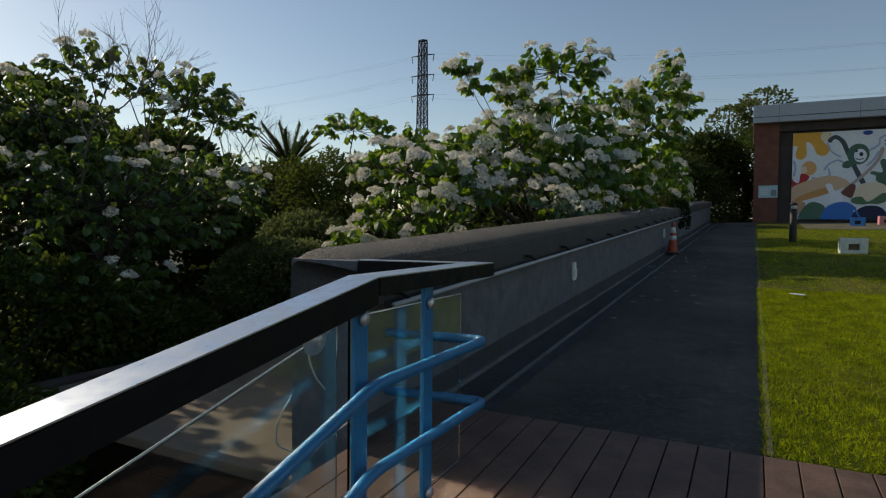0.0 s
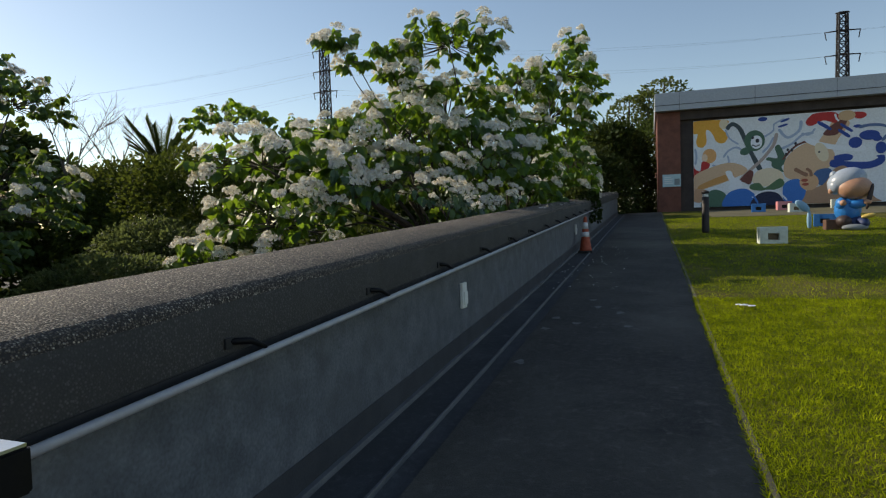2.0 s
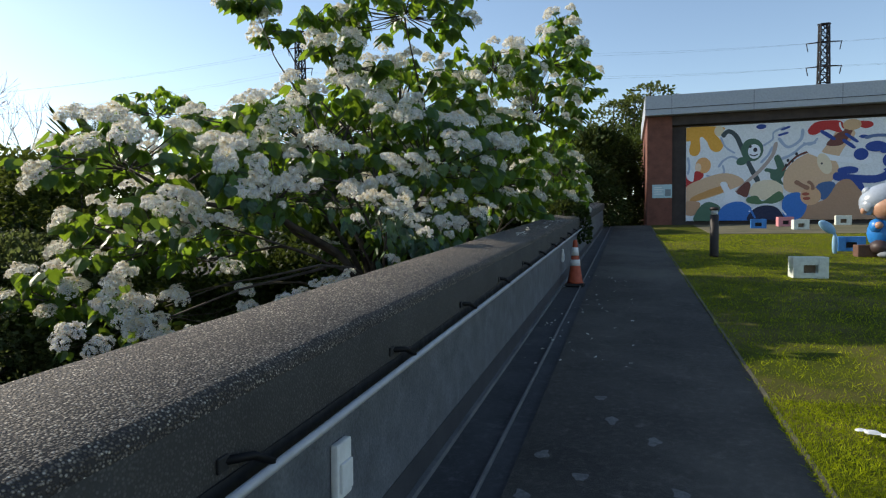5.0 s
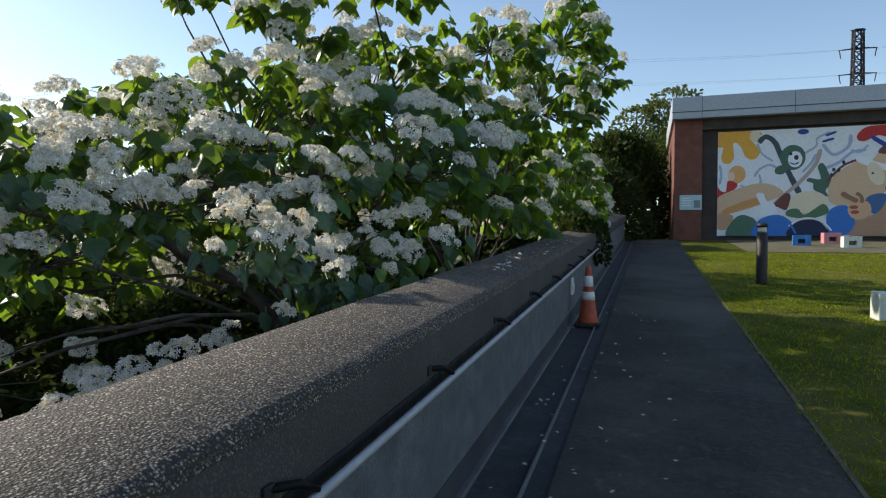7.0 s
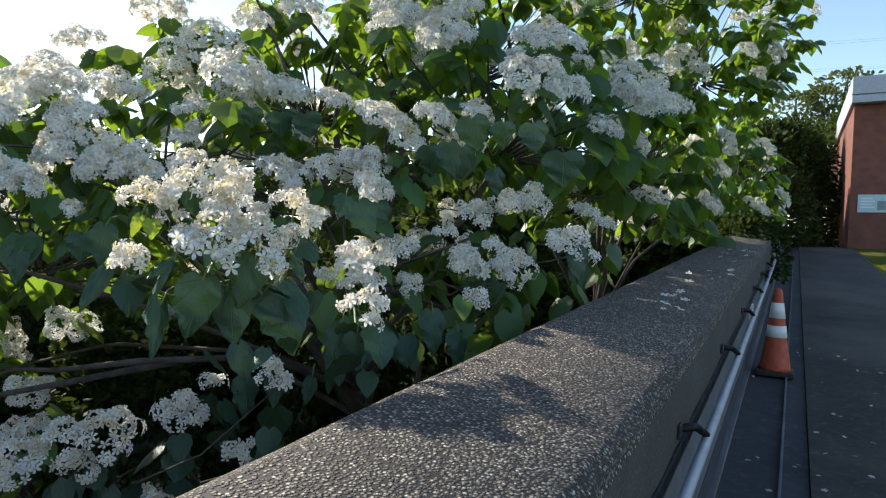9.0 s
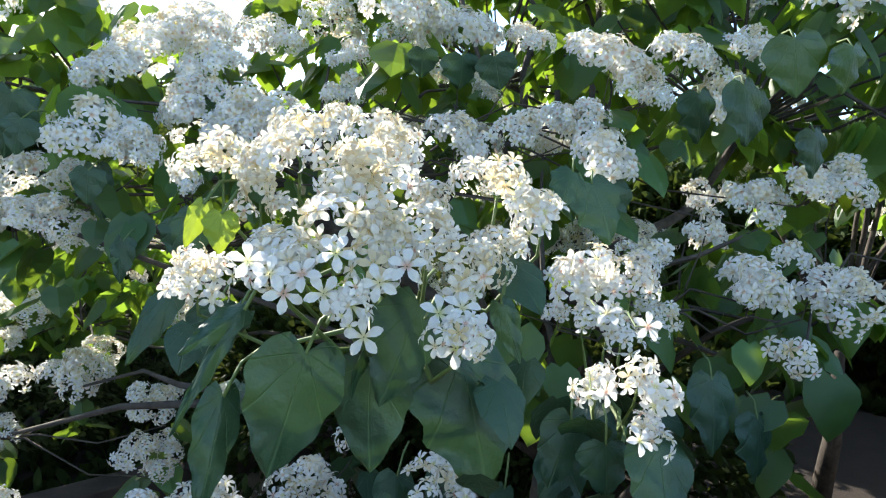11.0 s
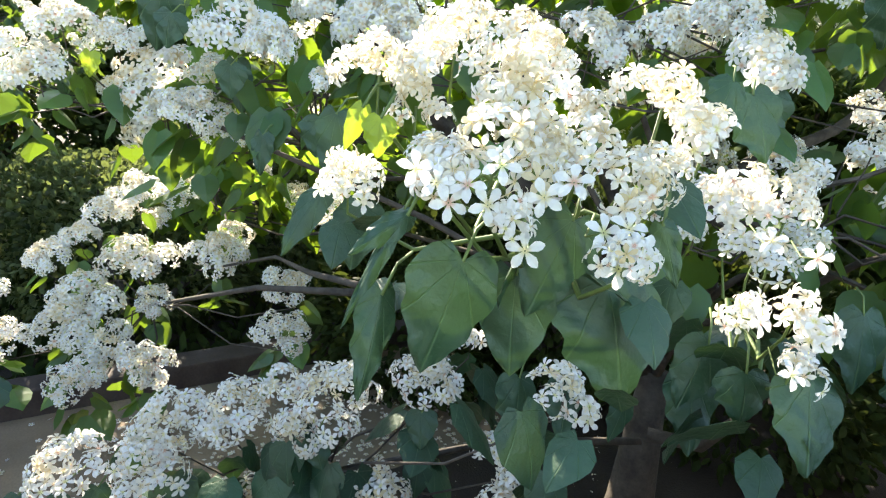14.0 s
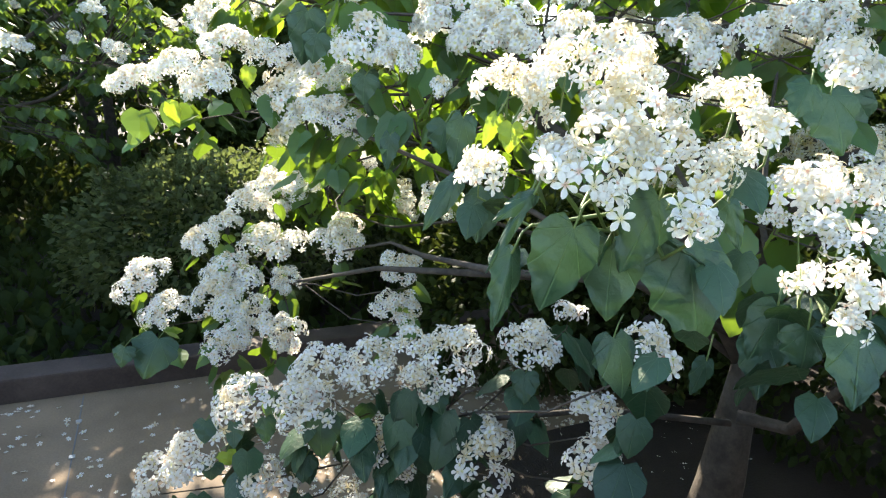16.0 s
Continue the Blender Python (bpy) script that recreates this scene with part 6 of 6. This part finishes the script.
ROOT = (-3.45, 10.9, 1.15)
fv, ff, fr = FLOWER_HI
LONE = [scatter("single_flower", fv, ff, np.zeros((1, 3)), np.eye(3)[None], [1.0], PETAL, False, np.stack([np.full(len(fv), a), fr], axis=1)) for a in (0.1, 0.45, 0.57)]
for k, p in enumerate(LOOSE_FLOWERS):
    p = Vector(p)
    up = FACING + Vector((0.35 * math.sin(k * 2.3), 0.35 * math.cos(k * 1.3), 0.3 * math.sin(k * 0.9)))
    bloom_ob = new("single_flower", LONE[k % 3])
    bloom_ob.matrix_world = Matrix.Translation(p) @ up.to_track_quat("Z", "Y").to_matrix().to_4x4() @ Matrix.Diagonal((0.0195, 0.0195, 0.0195, 1)) @ Matrix.Rotation(k * 1.1, 4, "Z")
    adopt(bloom_ob, main_tree)
    tube("flower_stalk", [p - up.normalized() * 0.003, p - up * 0.025 + Vector((0, 0, 0.006)), p - FACING * 0.06 + Vector((-0.01, 0.02, 0.03))], 0.0013, STALK, main_tree, "", 4)
bough(HERO, "hero", ROOT, 1, 0.07, 0.5, 0.009, 1.08)
bough(RIGHT, True, ROOT, 2, 0.10)
bough(MID_RIGHT, True, ROOT, 4, 0.115, green=False, skin=NEARLEAF)
bough(LOWER, True, (-3.45, 10.9, 0.75), 7, 0.11, green=False)
bough(UPPER_BRANCH, False, ROOT, 4, 0.12)
bough(TOP_BRANCH, False, ROOT, 3, 0.12, grow=1.22)
bough(LEFT_BRANCH, False, (-3.61, 9.9, 1.45), 5, 0.12)
bough(HIGH, False, (-3.5, 11.0, 1.6), 4, 0.12, grow=1.22)
bough(SIDE, True, (-3.3, 11.2, 1.3), 4, 0.12, green=False, skin=NEARLEAF)
tube("limb", [(-3.45, 10.95, 1.1), (-3.5, 10.3, 1.42), (-3.61, 9.75, 1.48), (-4.2, 9.75, 1.36), (-4.66, 9.78, 1.29), (-5.3, 9.6, 1.05)], [0.018, 0.015, 0.013, 0.011, 0.008, 0.005], BARK, main_tree, "", 8)
tube("limb", [(-3.42, 10.9, 0.8), (-3.25, 11.0, 0.82), (-2.97, 10.73, 1.2), (-2.8, 10.5, 1.5)], [0.03, 0.026, 0.016, 0.01], BARK, main_tree, "", 7)

bush("trailing_plant", "leafy green plant trailing over the parapet", "plant", (-1.95, 16.9, 1.9), [(-1.98, 17.0, 2.12, 0.32, 0.7, 0.2), (-1.66, 17.2, 1.78, 0.13, 0.3, 0.42)], 1700, 0.085, BUSHLEAF, 0.02)

# ---- fallen petals, undergrowth and grass ----
def fallen(name, label, count, area, size, z_of):
    n = count
    p = np.stack([rng.uniform(area[0], area[1], n), rng.uniform(area[2], area[3], n), np.zeros(n)], axis=1)
    p[:, 2] = [z_of(q[1]) + 0.008 for q in p]
    fv, ff, fr = FLOWER_FAR
    nrm = np.array([0, 0, 1.0]) + rng.normal(size=(n, 3)) * 0.25
    uv = np.stack([np.repeat(rng.uniform(0, 0.9, n), len(fv)), np.tile(fr, n)], axis=1)
    me = scatter(name, fv, ff, p, frames_of(unit(n) * np.array([1, 1, 0.1]), nrm), size * rng.uniform(0.6, 1.3, n), PETAL, False, uv)
    return tagged(new(name, me), label, "petals", "", "stuff")


fallen("fallen_petals", "white petals strewn over the lower terrace", 2400, (-6.3, -4.1, 9.1, 12.5), 0.017, lambda y: -0.30)
fallen("fallen_petals", "few white petals on the terrace slab", 260, (-6.5, -3.2, 7.6, 9.2), 0.017, lambda y: -0.30)
fallen("fallen_petals", "white petals scattered on the path", 70, (-1.7, -0.7, 9.5, 15.0), 0.013, ground_z)
fallen("fallen_petals", "white petals on the coping", 60, (-2.12, -1.75, 10.5, 14.5), 0.018, lambda y: 0.22 + WALL_TOP + SLOPE * y)


def carpet(name, label, category, count, area, size, material, template, faces, z_of, lean=0.5, tall=1.0):
    n = count
    p = np.stack([rng.uniform(area[0], area[1], n), rng.uniform(area[2], area[3], n), np.zeros(n)], axis=1)
    p[:, 2] = [z_of(q[1]) for q in p]
    d = unit(n) * lean + np.array([0, 0, tall])
    me = scatter(name, template, faces, p, frames_of(d, unit(n)), size * rng.uniform(0.5, 1.4, n), material)
    return tagged(new(name, me), label, category, "", "stuff")


carpet("undergrowth", "dark leafy undergrowth below the trees", "undergrowth", 52000, (-22, -6.95, 0, 28), 0.18, BUSHLEAF, SMALL_V, SMALL_F, lambda y: -0.45, 1.0, 0.9)
carpet("undergrowth", "low leafy undergrowth behind the parapet", "undergrowth", 4500, (-6.5, -2.3, 18.5, 30), 0.24, BUSHLEAF, SMALL_V, SMALL_F, lambda y: -0.45, 1.0, 0.9)
BLADE_V = np.array([(-0.06, 0, 0), (0.06, 0, 0), (0.035, 0.6, 0.05), (-0.035, 0.6, 0.05), (0, 1.0, 0.2)])
BLADE_F = [(3, 2, 4), (0, 1, 2, 3)]
carpet("grass", "short green grass along the path", "grass", 170000, (PATH_EDGE - 0.03, 2.6, DECK_END + 0.02, 9.0), 0.034, GRASS, BLADE_V, BLADE_F, ground_z, 1.1, 0.7)
carpet("grass", "short green grass of the lawn", "grass", 150000, (PATH_EDGE - 0.03, 6.0, 8.6, 25.0), 0.038, GRASS, BLADE_V, BLADE_F, ground_z, 1.1, 0.6)
